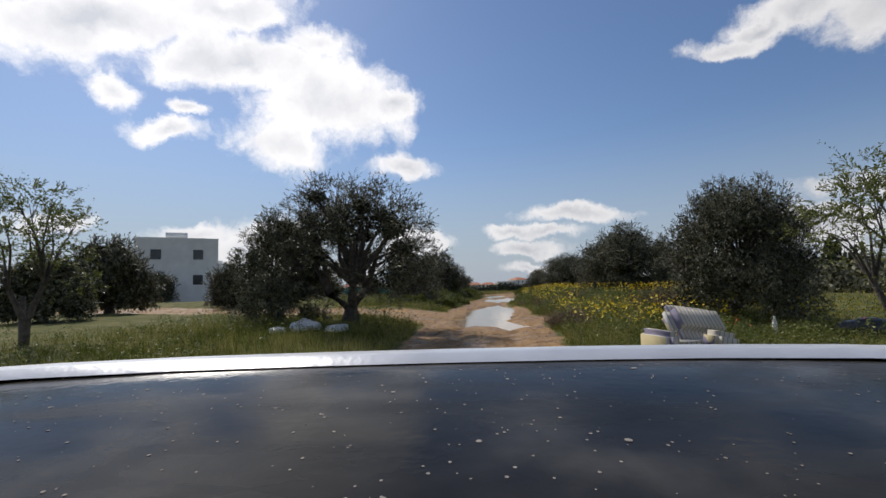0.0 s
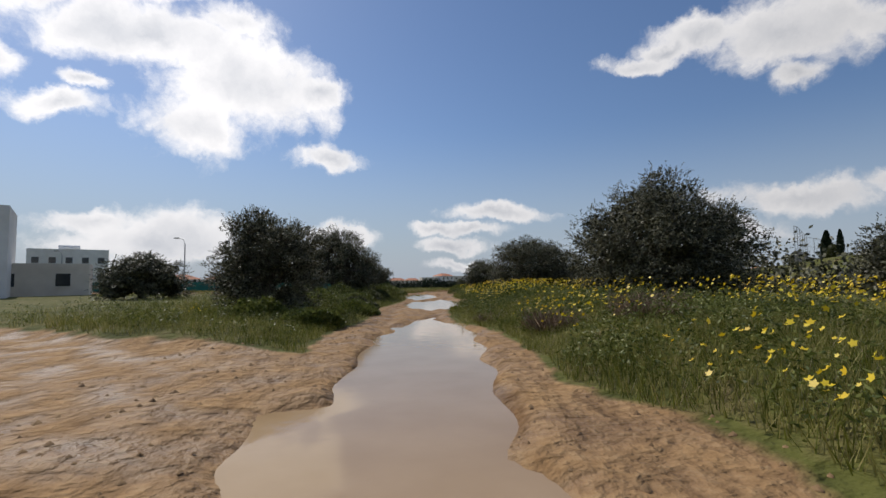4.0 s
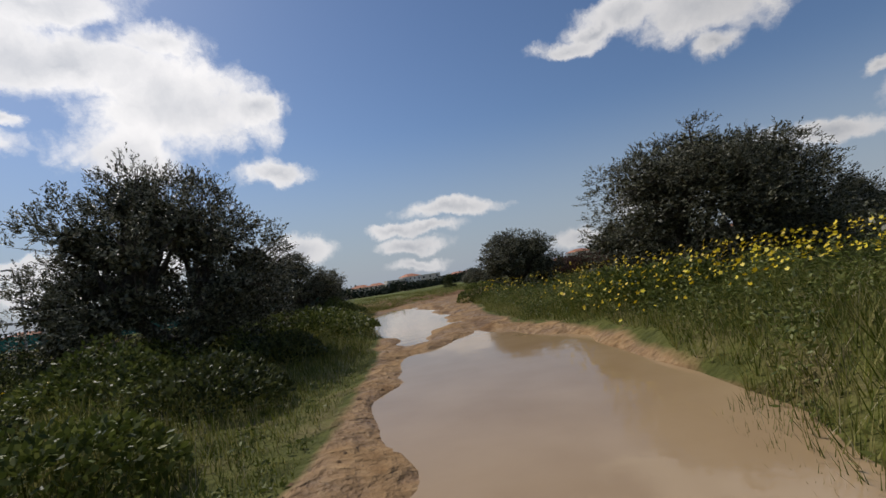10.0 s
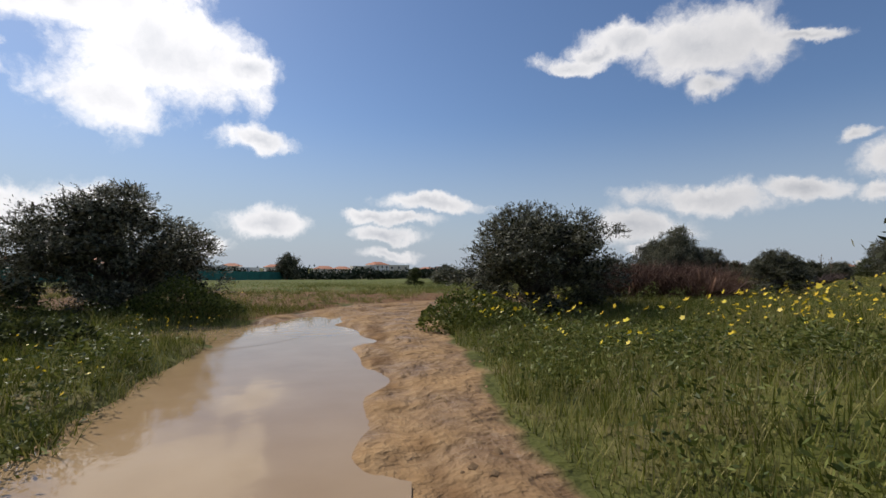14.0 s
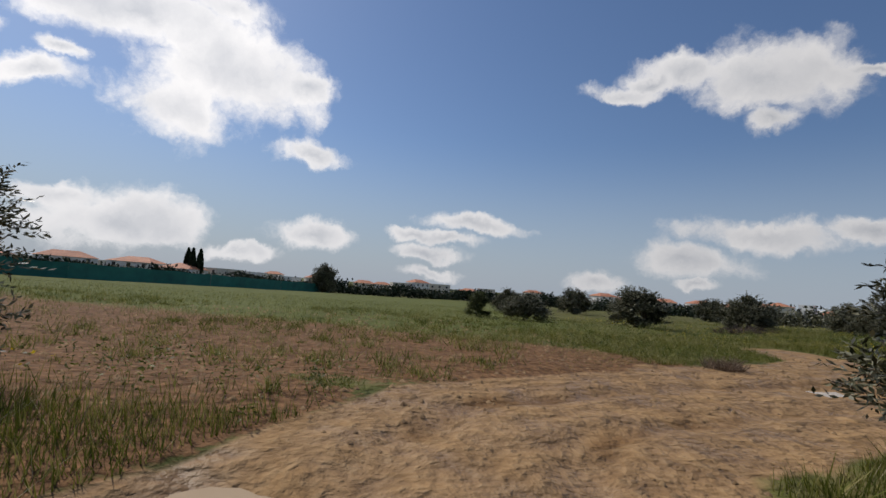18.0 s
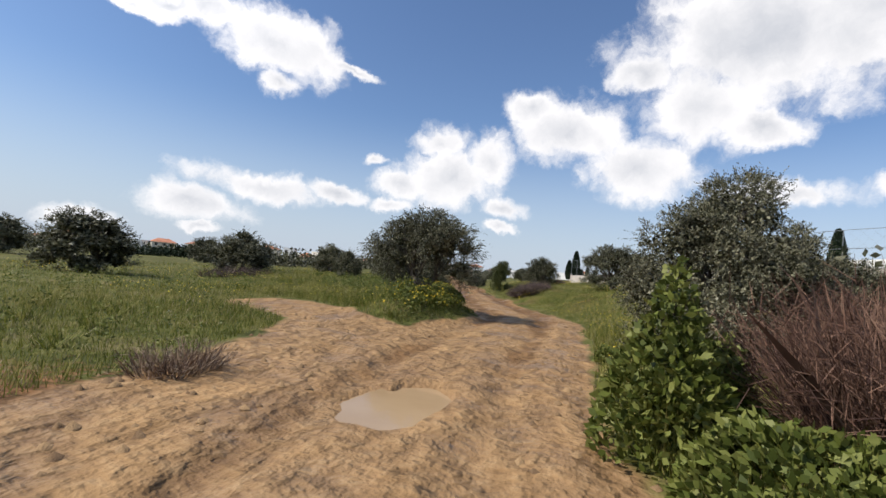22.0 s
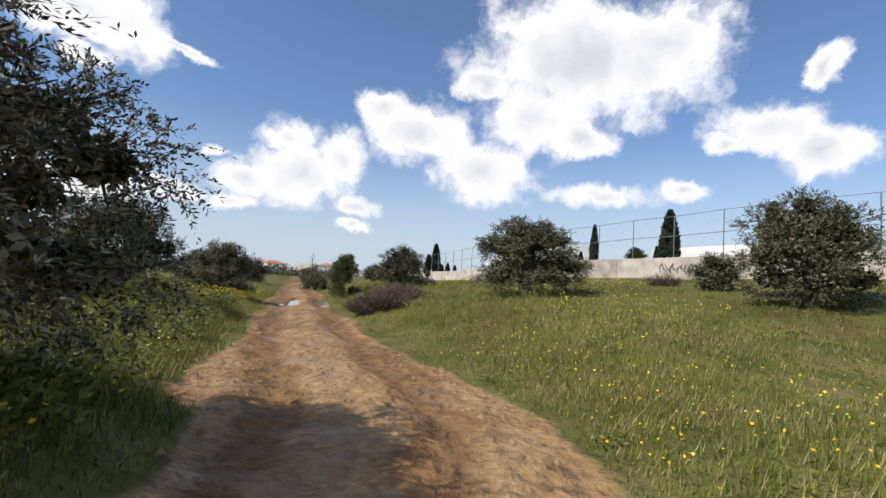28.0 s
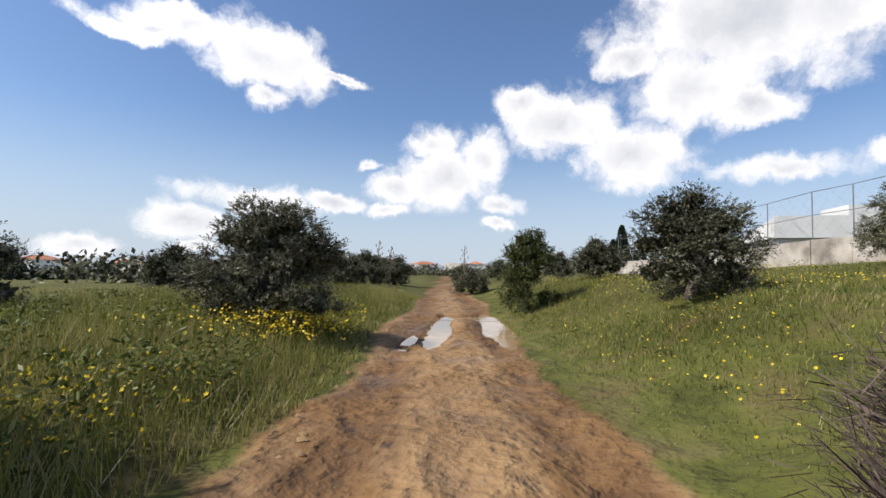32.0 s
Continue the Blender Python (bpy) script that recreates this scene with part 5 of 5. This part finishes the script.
for k, (x, y, w, h, n) in enumerate(((29.9, 76.6, 2.2, 0.5, 1000), (28.4, 76.2, 1.8, 0.4, 700), (31.4, 77.0, 1.6, 0.45, 700))):
    dry_bush(x, y, w, w * 0.6, h, n, 300 + k, "dark dead brush in the meadow before an olive tree", DEAD, 0.9)
THICKET = material("red_brown_stem", [(0.05, 0.022, 0.014), (0.12, 0.058, 0.036), (0.21, 0.12, 0.078)], 3.0, 0.9, 0, island=0.8)
for k, (x, y) in enumerate(((17.7, 58.5), (18.6, 58.0), (17.2, 57.9), (18.7, 57.3), (17.8, 57.0), (19.7, 57.5), (16.9, 57.2), (19.5, 56.6), (18.4, 56.2))):
    dry_bush(x, y, 1.4, 1.3, 0.98, 1500, 60 + k, "tall thicket of dry red-brown stems behind the ivy", THICKET)
dry_bush(17.0, 64.2, 1.1, 0.6, 0.3, 500, 71, "dry brown grass tuft at the track edge")
dry_bush(45.6, 64.6, 2.0, 0.9, 0.35, 700, 72, "dark dead brush on the slope", DEAD)
dry_bush(38.5, 56.5, 1.6, 0.8, 0.35, 600, 73, "dark dead brush on the slope", DEAD)
mound_of_leaves("nettle_patch", 1.6, 28.0, 1.7, 1.3, 0.55, 2600, 0.1, BRIGHT, 81, "green nettle clump beside the puddle", "weeds")
mound_of_leaves("nettle_patch", 0.2, 28.6, 1.5, 1.3, 0.6, 2400, 0.1, BRIGHT, 82, "green nettle clump beneath the olive tree", "weeds")
mound_of_leaves("nettle_patch", 2.6, 32.6, 1.8, 2.0, 0.5, 2600, 0.1, BRIGHT, 83, "green nettle clump beside the track", "weeds")
mound_of_leaves("ivy_clump", 17.9, 59.6, 0.9, 0.8, 1.0, 1800, 0.085, BRIGHT, 87, "pale green large-leaved mallow beneath the olive tree", "weeds")
mound_of_leaves("ivy_clump", 17.5, 59.9, 1.1, 1.0, 1.25, 2800, 0.08, BRIGHT, 84, "bright green ivy-like mallow clump at the bend", "weeds")
mound_of_leaves("ivy_clump", 16.6, 59.1, 1.9, 1.6, 0.5, 4200, 0.07, BRIGHT, 85, "bright green mallow clump at the bend", "weeds")
mound_of_leaves("nettle_patch", 21.6, 60.4, 0.8, 0.5, 0.3, 1200, 0.06, BRIGHT, 86, "green mallow clump beside the track", "weeds")
mound_of_leaves("nettle_patch", 16.0, 57.9, 2.0, 1.6, 0.42, 3600, 0.07, BRIGHT, 92, "green weeds before the dry thicket", "weeds")
mound_of_leaves("shrub", 25.4, 65.2, 3.0, 1.7, 0.42, 4600, 0.06, BRIGHT, 93, "tall flowering weeds beneath the drooping olive tree", "shrub")
mound_of_leaves("shrub", 4.0, 47.6, 3.4, 2.2, 0.75, 4200, 0.08, BRIGHT, 88, "leafy green undergrowth beside the puddle", "shrub")
mound_of_leaves("shrub", 4.6, 57.8, 3.0, 2.0, 0.8, 4200, 0.08, BRIGHT, 89, "leafy green undergrowth beneath the olive tree", "shrub")
mound_of_leaves("shrub", 11.0, 54.4, 2.6, 2.0, 0.75, 4000, 0.08, BRIGHT, 90, "leafy green undergrowth beneath the olive tree", "shrub")
mound_of_leaves("shrub", 10.4, 42.8, 2.4, 3.0, 0.7, 4000, 0.08, BRIGHT, 91, "leafy green undergrowth on the flower bank", "shrub")

for k, (x, y, w, h) in enumerate(((1.2, 34.4, 2.2, 0.7), (2.6, 36.2, 1.9, 0.55), (0.6, 37.2, 2.4, 0.75), (2.4, 39.0, 2.0, 0.6), (0.4, 40.4, 2.4, 0.7), (3.0, 41.4, 1.9, 0.6), (1.4, 42.6, 2.4, 0.75), (-0.8, 43.6, 2.6, 0.85),
                                  (3.4, 44.4, 1.9, 0.6), (1.8, 45.4, 2.6, 0.8), (-1.6, 46.6, 2.6, 0.9), (3.6, 50.6, 2.0, 0.6), (2.4, 52.6, 2.4, 0.7), (3.8, 53.2, 1.6, 0.5), (1.2, 55.0, 2.6, 0.8), (-1.4, 53.4, 2.6, 0.8),
                                  (0.4, 58.2, 2.6, 0.9), (-2.0, 38.6, 2.6, 0.8), (9.4, 33.0, 2.2, 0.6), (10.6, 37.0, 2.4, 0.7))):
    mound_of_leaves("undergrowth", x, y, w, w * 0.85, h, 2600, 0.075, LEAFGREEN if k % 3 and x < 8 else BRIGHT, 200 + k, "thick dark green undergrowth of weeds along the track", "weeds")


def flowers(name, x, y, lift, size, mat, seed, label):
    r_ = np.random.default_rng(seed)
    n_ = len(x)
    c = np.stack([x, y, land(x, y) + lift], -1)
    nrm = unit(r_.normal(size=(n_, 3)) * 0.5 + (-0.4, 0.3, 0.9))
    a = unit(np.cross(nrm, r_.normal(size=(n_, 3))))
    b = np.cross(nrm, a)
    rad = (size * r_.uniform(0.6, 1.2, n_))[:, None]
    v_ = np.stack([c + (a * math.cos(t) + b * math.sin(t)) * rad * (1.0 if k % 2 else 0.62) + nrm * rad * (0.25 if k % 2 else 0.0) for k, t in enumerate(np.arange(10) * math.pi / 5)], 1).reshape(-1, 3)
    return tagged(new(name, mesh_quads(name, v_, np.arange(10 * n_).reshape(-1, 10), mat)), label, "flowers", kind="stuff")


x, y = scatter(46000, 4, 20, 9, 54, r)
d, side = polyline_distance(x, y, MAIN)
keep = (side > 0) & (d > 2.4) & (d < 11) & (waves(x, y, 1.4, 21) > 0.05) & (r.random(len(x)) < np.where(y > 44, 0.2, 0.5))
flowers("crown_daisies", x[keep], y[keep], r.uniform(0.38, 0.8, keep.sum()), 0.034, PETAL, 111, "yellow crown daisies in the tall grass of the bank")
x, y = scatter(9000, -4, 6, 12, 60, r)
d, side = polyline_distance(x, y, MAIN)
keep = (side < 0) & (d > 2.0) & (d < 6) & (waves(x, y, 1.1, 22) > 0.45) & (soil_mask(x, y) < 0.1)
flowers("mustard_flowers", x[keep], y[keep], r.uniform(0.25, 0.5, keep.sum()), 0.02, PETAL, 112, "small yellow mustard flowers among green weeds")
x, y = scatter(56000, 20, 56, 46, 84, r)
d, side = polyline_distance(x, y, MAIN)
keep = (d > 1.8) & (d < 16) & (waves(x, y, 1.2, 23) > 0.0) & (soil_mask(x, y) < 0.1) & (r.random(len(x)) < np.where((side < 0) & (x > 30), 0.14, 0.4))
flowers("mustard_flowers", x[keep], y[keep], r.uniform(0.1, 0.32, keep.sum()) * np.where(side[keep] > 0, 0.6, 1), 0.015, PETAL, 113, "small yellow wild flowers scattered over the meadow")
x, y = r.normal(40.4, 1.0, 1300), r.normal(70.9, 0.4, 1300)
keep = soil_mask(x, y) < 0.1
flowers("mustard_flowers", x[keep], y[keep], r.uniform(0.2, 0.5, keep.sum()), 0.022, PETAL, 114, "dense yellow mustard patch beside the track")
x, y = r.normal(35.3, 0.7, 800), r.normal(69.6, 0.4, 800)
keep = soil_mask(x, y) < 0.1
flowers("mustard_flowers", x[keep], y[keep], r.uniform(0.15, 0.42, keep.sum()), 0.018, PETAL, 117, "dense yellow mustard patch beneath the wide olive tree")
x, y = r.normal(35.6, 0.25, 60), r.normal(65.0, 0.5, 60)
keep = soil_mask(x, y) < 0.1
flowers("mustard_flowers", x[keep], y[keep], r.uniform(0.15, 0.35, keep.sum()), 0.02, PETAL, 118, "yellow wild flowers at the foot of the dead brush")
x, y = r.normal(24.8, 1.1, 320), r.normal(65.0, 0.5, 320)
keep = soil_mask(x, y) < 0.1
flowers("mustard_flowers", x[keep], y[keep], r.uniform(0.2, 0.45, keep.sum()), 0.02, PETAL, 116, "yellow wild flowers on the mound beneath the olive tree")
x, y = r.normal(8.6, 0.9, 14), r.normal(10.4, 0.5, 14)
flowers("poppies", x, y, r.uniform(0.3, 0.5, 14), 0.035, RED, 115, "a few red poppies near the dumped armchair")


def agave_stalk(x, y, tall, seed):
    r_ = np.random.default_rng(seed)
    z = float(land(x, y))
    thing = tagged(new("agave_stalk"), "tall bare agave flower stalk beside the far track", "plant", "agave stalks")
    top = Vector((x + 0.05 * tall, y, z + tall))
    foot = Vector((x, y, z - 0.1))
    part("stalk", tubes_mesh("stalk", [([foot, foot.lerp(top, 0.5), top], [0.05, 0.035, 0.015])], DRY, 6), thing)
    for k in range(9):
        p = foot.lerp(top, 0.58 + 0.045 * k)
        a, reach = 2.4 * k, tall * 0.09 * (1.15 - 0.07 * k)
        end = p + Vector((math.cos(a) * reach, math.sin(a) * reach, reach * 0.45))
        part("flower_branch", tubes_mesh("flower_branch", [([p, p.lerp(end, 0.6), end, end + Vector((0, 0, 0.12))], [0.012, 0.012, 0.03, 0.035])], DRY, 5), thing)


for x, y, tall in ((60.5, 81.3, 2.9), (61.2, 80.8, 2.6), (67.5, 78.0, 3.2)):
    agave_stalk(x, y, tall, 150)


# ---- things dumped beside the track ----
def striped_fabric():
    m = material("striped_fabric", [(0.42, 0.37, 0.28), (0.55, 0.5, 0.4)], 20.0, 0.9, 0.3, 120)
    n, l = m.node_tree.nodes, m.node_tree.links
    tc, wave = n.new("ShaderNodeTexCoord"), n.new("ShaderNodeTexWave")
    wave.inputs["Scale"].default_value, wave.inputs["Distortion"].default_value = 1.6, 1.2
    l.new(tc.outputs["Object"], wave.inputs["Vector"])
    r_ = n.new("ShaderNodeValToRGB")
    r_.color_ramp.interpolation = "CONSTANT"
    e = r_.color_ramp.elements
    e[0].color, e[1].position, e[1].color = (0.55, 0.50, 0.40, 1), 0.4, (0.22, 0.20, 0.27, 1)
    e.new(0.62).color = (0.52, 0.44, 0.24, 1)
    e.new(0.8).color = (0.58, 0.55, 0.5, 1)
    l.new(wave.outputs["Fac"], r_.inputs[0])
    l.new(r_.outputs[0], n["Principled BSDF"].inputs["Base Color"])
    return m


STRIPED = striped_fabric()


def cushion(name, size, parent, place, mat, soft=0.08, label=""):
    bm = bmesh.new()
    bmesh.ops.create_cube(bm, size=1, matrix=Matrix.Diagonal((*size, 1)))
    bmesh.ops.bevel(bm, geom=list(bm.edges), offset=soft, segments=4, affect="EDGES", clamp_overlap=True)
    bmesh.ops.subdivide_edges(bm, edges=bm.edges, cuts=1, use_grid_fill=True)
    for v in bm.verts:
        v.co += v.co.normalized() * 0.02 * noise.noise(v.co * 5)
    ob = part(name, from_bm(name, bm, mat, True), parent, label)
    ob.matrix_local = place
    return ob


sofa = tagged(new("armchair"), "broken striped upholstered armchair dumped in the grass", "armchair")
sofa.matrix_world = pose(5.45, 7.1, float(land(5.45, 7.1)), 0, 0, 12) @ Matrix.Diagonal((0.78, 0.8, 0.93, 1))
cushion("seat", (1.0, 0.8, 0.34), sofa, pose(-0.1, 0, 0.36), STRIPED)
cushion("backrest", (1.35, 0.34, 0.62), sofa, pose(0.25, 0.3, 0.72, -38, 6, 10), STRIPED, 0.14)
cushion("armrest", (0.26, 0.85, 0.62), sofa, pose(-0.75, -0.02, 0.38), STRIPED)
cushion("armrest", (0.5, 0.4, 0.3), sofa, pose(0.15, -0.42, 0.52, 0, 8, 0), STRIPED)
cushion("leg", (0.12, 0.12, 0.5), sofa, pose(-0.05, -0.5, 0.22), CREAM, 0.02, "pale torn lining over the frame")


def sack(name, x, y, w, d_, h, mat, seed, label):
    bm = bmesh.new()
    bmesh.ops.create_icosphere(bm, subdivisions=4, radius=1)
    for v in bm.verts:
        k = 1 + 0.28 * noise.noise(v.co * 1.6 + Vector((seed, 0, 0))) + 0.12 * abs(noise.noise(v.co * 5 + Vector((0, seed, 0))))
        v.co = Vector((v.co.x * k * w / 2, v.co.y * k * d_ / 2, max(v.co.z * k, -0.35) * h / 2 + h * 0.2))
    ob = new(name, from_bm(name, bm, mat, True))
    ob.matrix_world = pose(x, y, float(land(x, y)), 0, 0, 40 * seed)
    return tagged(ob, label, "rubbish", "rubbish beside the track")


sack("rubbish_sack", -1.7, 12.5, 0.8, 0.45, 0.42, RUBBISH, 1, "torn white plastic sack of rubbish under the olive tree")
sack("rubbish_sack", -0.9, 12.6, 1.0, 0.5, 0.26, RUBBISH, 2, "flattened grey-white plastic sheeting on the grass")
sack("rubbish_sack", -2.3, 12.2, 0.55, 0.4, 0.2, RUBBISH, 3, "crumpled pale plastic scrap in the weeds")
sack("rubbish_sack", 11.3, 11.0, 1.1, 0.7, 0.5, BLACKBAG, 4, "shiny black plastic rubbish sack in the grass")
bottle = tagged(new("bottle"), "white plastic bottle standing in the grass", "bottle")
bz = float(land(9.4, 11.2))
part("bottle_body", tubes_mesh("bottle_body", [([(9.4, 11.2, bz), (9.4, 11.2, bz + 0.3), (9.4, 11.2, bz + 0.38), (9.4, 11.2, bz + 0.42)], [0.05, 0.05, 0.025, 0.02])], RUBBISH, 10), bottle)
part("cap", tubes_mesh("cap", [([(9.4, 11.2, bz + 0.42), (9.4, 11.2, bz + 0.45)], [0.024, 0.022])], RUBBISH, 10), bottle)


# ---- the car, as it stands when the drive begins ----
def bonnet_paint():
    m = material("wet_dusty_black_paint", [(0.008, 0.008, 0.008), (0.025, 0.024, 0.022), (0.075, 0.07, 0.06)], 7.0, 0.2, 0.02, 60)
    n, l = m.node_tree.nodes, m.node_tree.links
    b = n["Principled BSDF"]
    t, r_ = n.new("ShaderNodeTexNoise"), n.new("ShaderNodeMapRange")
    t.inputs["Scale"].default_value, t.inputs["Detail"].default_value = 5.0, 4
    r_.inputs[1].default_value, r_.inputs[2].default_value, r_.inputs[3].default_value, r_.inputs[4].default_value = 0.42, 0.62, 0.05, 0.3
    l.new(t.outputs["Fac"], r_.inputs[0])
    l.new(r_.outputs[0], b.inputs["Roughness"])
    b.inputs["Specular IOR Level"].default_value = 0.05
    return m


BONNET = bonnet_paint()


def loft(rows_, mat, name, close=False):
    """A surface through rows of equal length."""
    n = len(rows_[0])
    v = [p for row_ in rows_ for p in row_]
    f = [(i * n + k, i * n + k + 1, (i + 1) * n + k + 1, (i + 1) * n + k) for i in range(len(rows_) - 1) for k in range(n - 1)]
    return mesh_of(name, v, f, mat, True)


SILVER = material("silver_trim", [(0.6, 0.6, 0.6), (0.8, 0.8, 0.79)], 8.0, 0.3, 0.05, 60, metal=0.3)
TYRE = material("tyre_rubber", [(0.015, 0.015, 0.016), (0.035, 0.033, 0.03)], 8.0, 0.9, 0.4, 60)
car = tagged(new("car"), "dusty black car with a wet glossy bonnet on the clay track", "car")
car.matrix_world = pose(1.96, 0.38, 0.0, 0, 0, 0.3)
U = [-1, -0.92, -0.75, -0.5, -0.25, 0, 0.25, 0.5, 0.75, 0.92, 1]


def across(y, z, half, crown):
    return [(u * half, y - 0.06 * u * u, z - crown * u * u * u * u) for u in U]


part("bonnet", loft([across(y, z, 0.93, 0.02) for y, z in ((-0.1, 1.225), (0.2, 1.232), (0.45, 1.243), (0.65, 1.253), (0.80, 1.262), (0.825, 1.262))], BONNET, "bonnet"), car, "wet glossy black bonnet with dust and drops")
part("bonnet_trim", loft([across(y, z, 0.93, 0.012) for y, z in ((0.826, 1.264), (0.85, 1.277), (0.89, 1.279), (0.92, 1.262))], SILVER, "bonnet_trim"), car, "pale strip along the bonnet's front edge")
part("grille", loft([across(y, z, 0.92, 0.0) for y, z in ((0.921, 1.26), (0.97, 1.1), (0.99, 0.7), (0.95, 0.45), (0.8, 0.35))], PAINT, "grille"), car)
for sgn in (-1, 1):
    part("side_panel", loft([[(sgn * 0.93, y, z) for z in (1.2, 0.95, 0.5, 0.38)] for y in (0.85, 0.0, -1.5, -3.3)], PAINT, "side_panel"), car)
    part("headlight", box_mesh("headlight", sgn * 0.62 - 0.2, 0.93, 0.86, sgn * 0.62 + 0.2, 1.0, 1.04, SILVER, 0.03), car)
    for y in (0.15, -2.6):
        wheel = part("wheel", tubes_mesh("wheel", [([(sgn * 0.72, y, 0.34), (sgn * 0.95, y, 0.34)], [0.2, 0.2])], SILVER, 20), car)
        part("tyre", tubes_mesh("tyre", [([(sgn * 0.70, y, 0.34), (sgn * 0.73, y, 0.34), (sgn * 0.94, y, 0.34), (sgn * 0.96, y, 0.34)], [0.24, 0.34, 0.34, 0.24])], TYRE, 24), wheel)
part("windscreen", loft([[(u * h, y, z) for u in (-1, -0.5, 0, 0.5, 1)] for y, z, h in ((-0.14, 1.22, 0.84), (-0.85, 1.72, 0.72))], GLASS, "windscreen"), car)
part("roof", loft([[(u * h, y, z - 0.04 * u * u) for u in (-1, -0.5, 0, 0.5, 1)] for y, z, h in ((-0.86, 1.73, 0.72), (-1.6, 1.8, 0.72), (-2.8, 1.76, 0.72), (-3.3, 1.3, 0.85), (-3.35, 0.5, 0.9))], PAINT, "roof"), car)
for sgn in (-1, 1):
    part("side_window", mesh_of("side_window", [(sgn * 0.85, -0.2, 1.2), (sgn * 0.72, -0.88, 1.7), (sgn * 0.72, -2.8, 1.72), (sgn * 0.9, -3.3, 1.2)], [(0, 1, 2, 3)], GLASS), car)

# dried drops on the bonnet
r = np.random.default_rng(140)
n = 900
x, y = r.uniform(-0.9, 0.9, n), r.uniform(0.05, 0.8, n)
size = r.uniform(0.0005, 0.002, n) * np.where(r.random(n) < 0.03, 2.0, 1.0)
z = np.interp(y + 0.06 * (x / 0.93) ** 2, [-0.1, 0.2, 0.45, 0.65, 0.8], [1.225, 1.232, 1.243, 1.253, 1.262]) - 0.02 * (x / 0.93) ** 4
ring = np.arange(6) * math.pi / 3
v = np.stack([np.stack([x + np.cos(a) * size, y + np.sin(a) * size * 1.3, z + 0.0004], -1) for a in ring] + [np.stack([x, y, z + 0.3 * size], -1)], 1).reshape(-1, 3)
f = (np.array([(k, (k + 1) % 6, 6) for k in range(6)])[None] + 7 * np.arange(n)[:, None, None]).reshape(-1, 3)
drops = part("drop_spatter", mesh_quads("drop_spatter", v, f, CONCRETE), car)
tagged(drops, "pale dried water drops", kind="stuff")
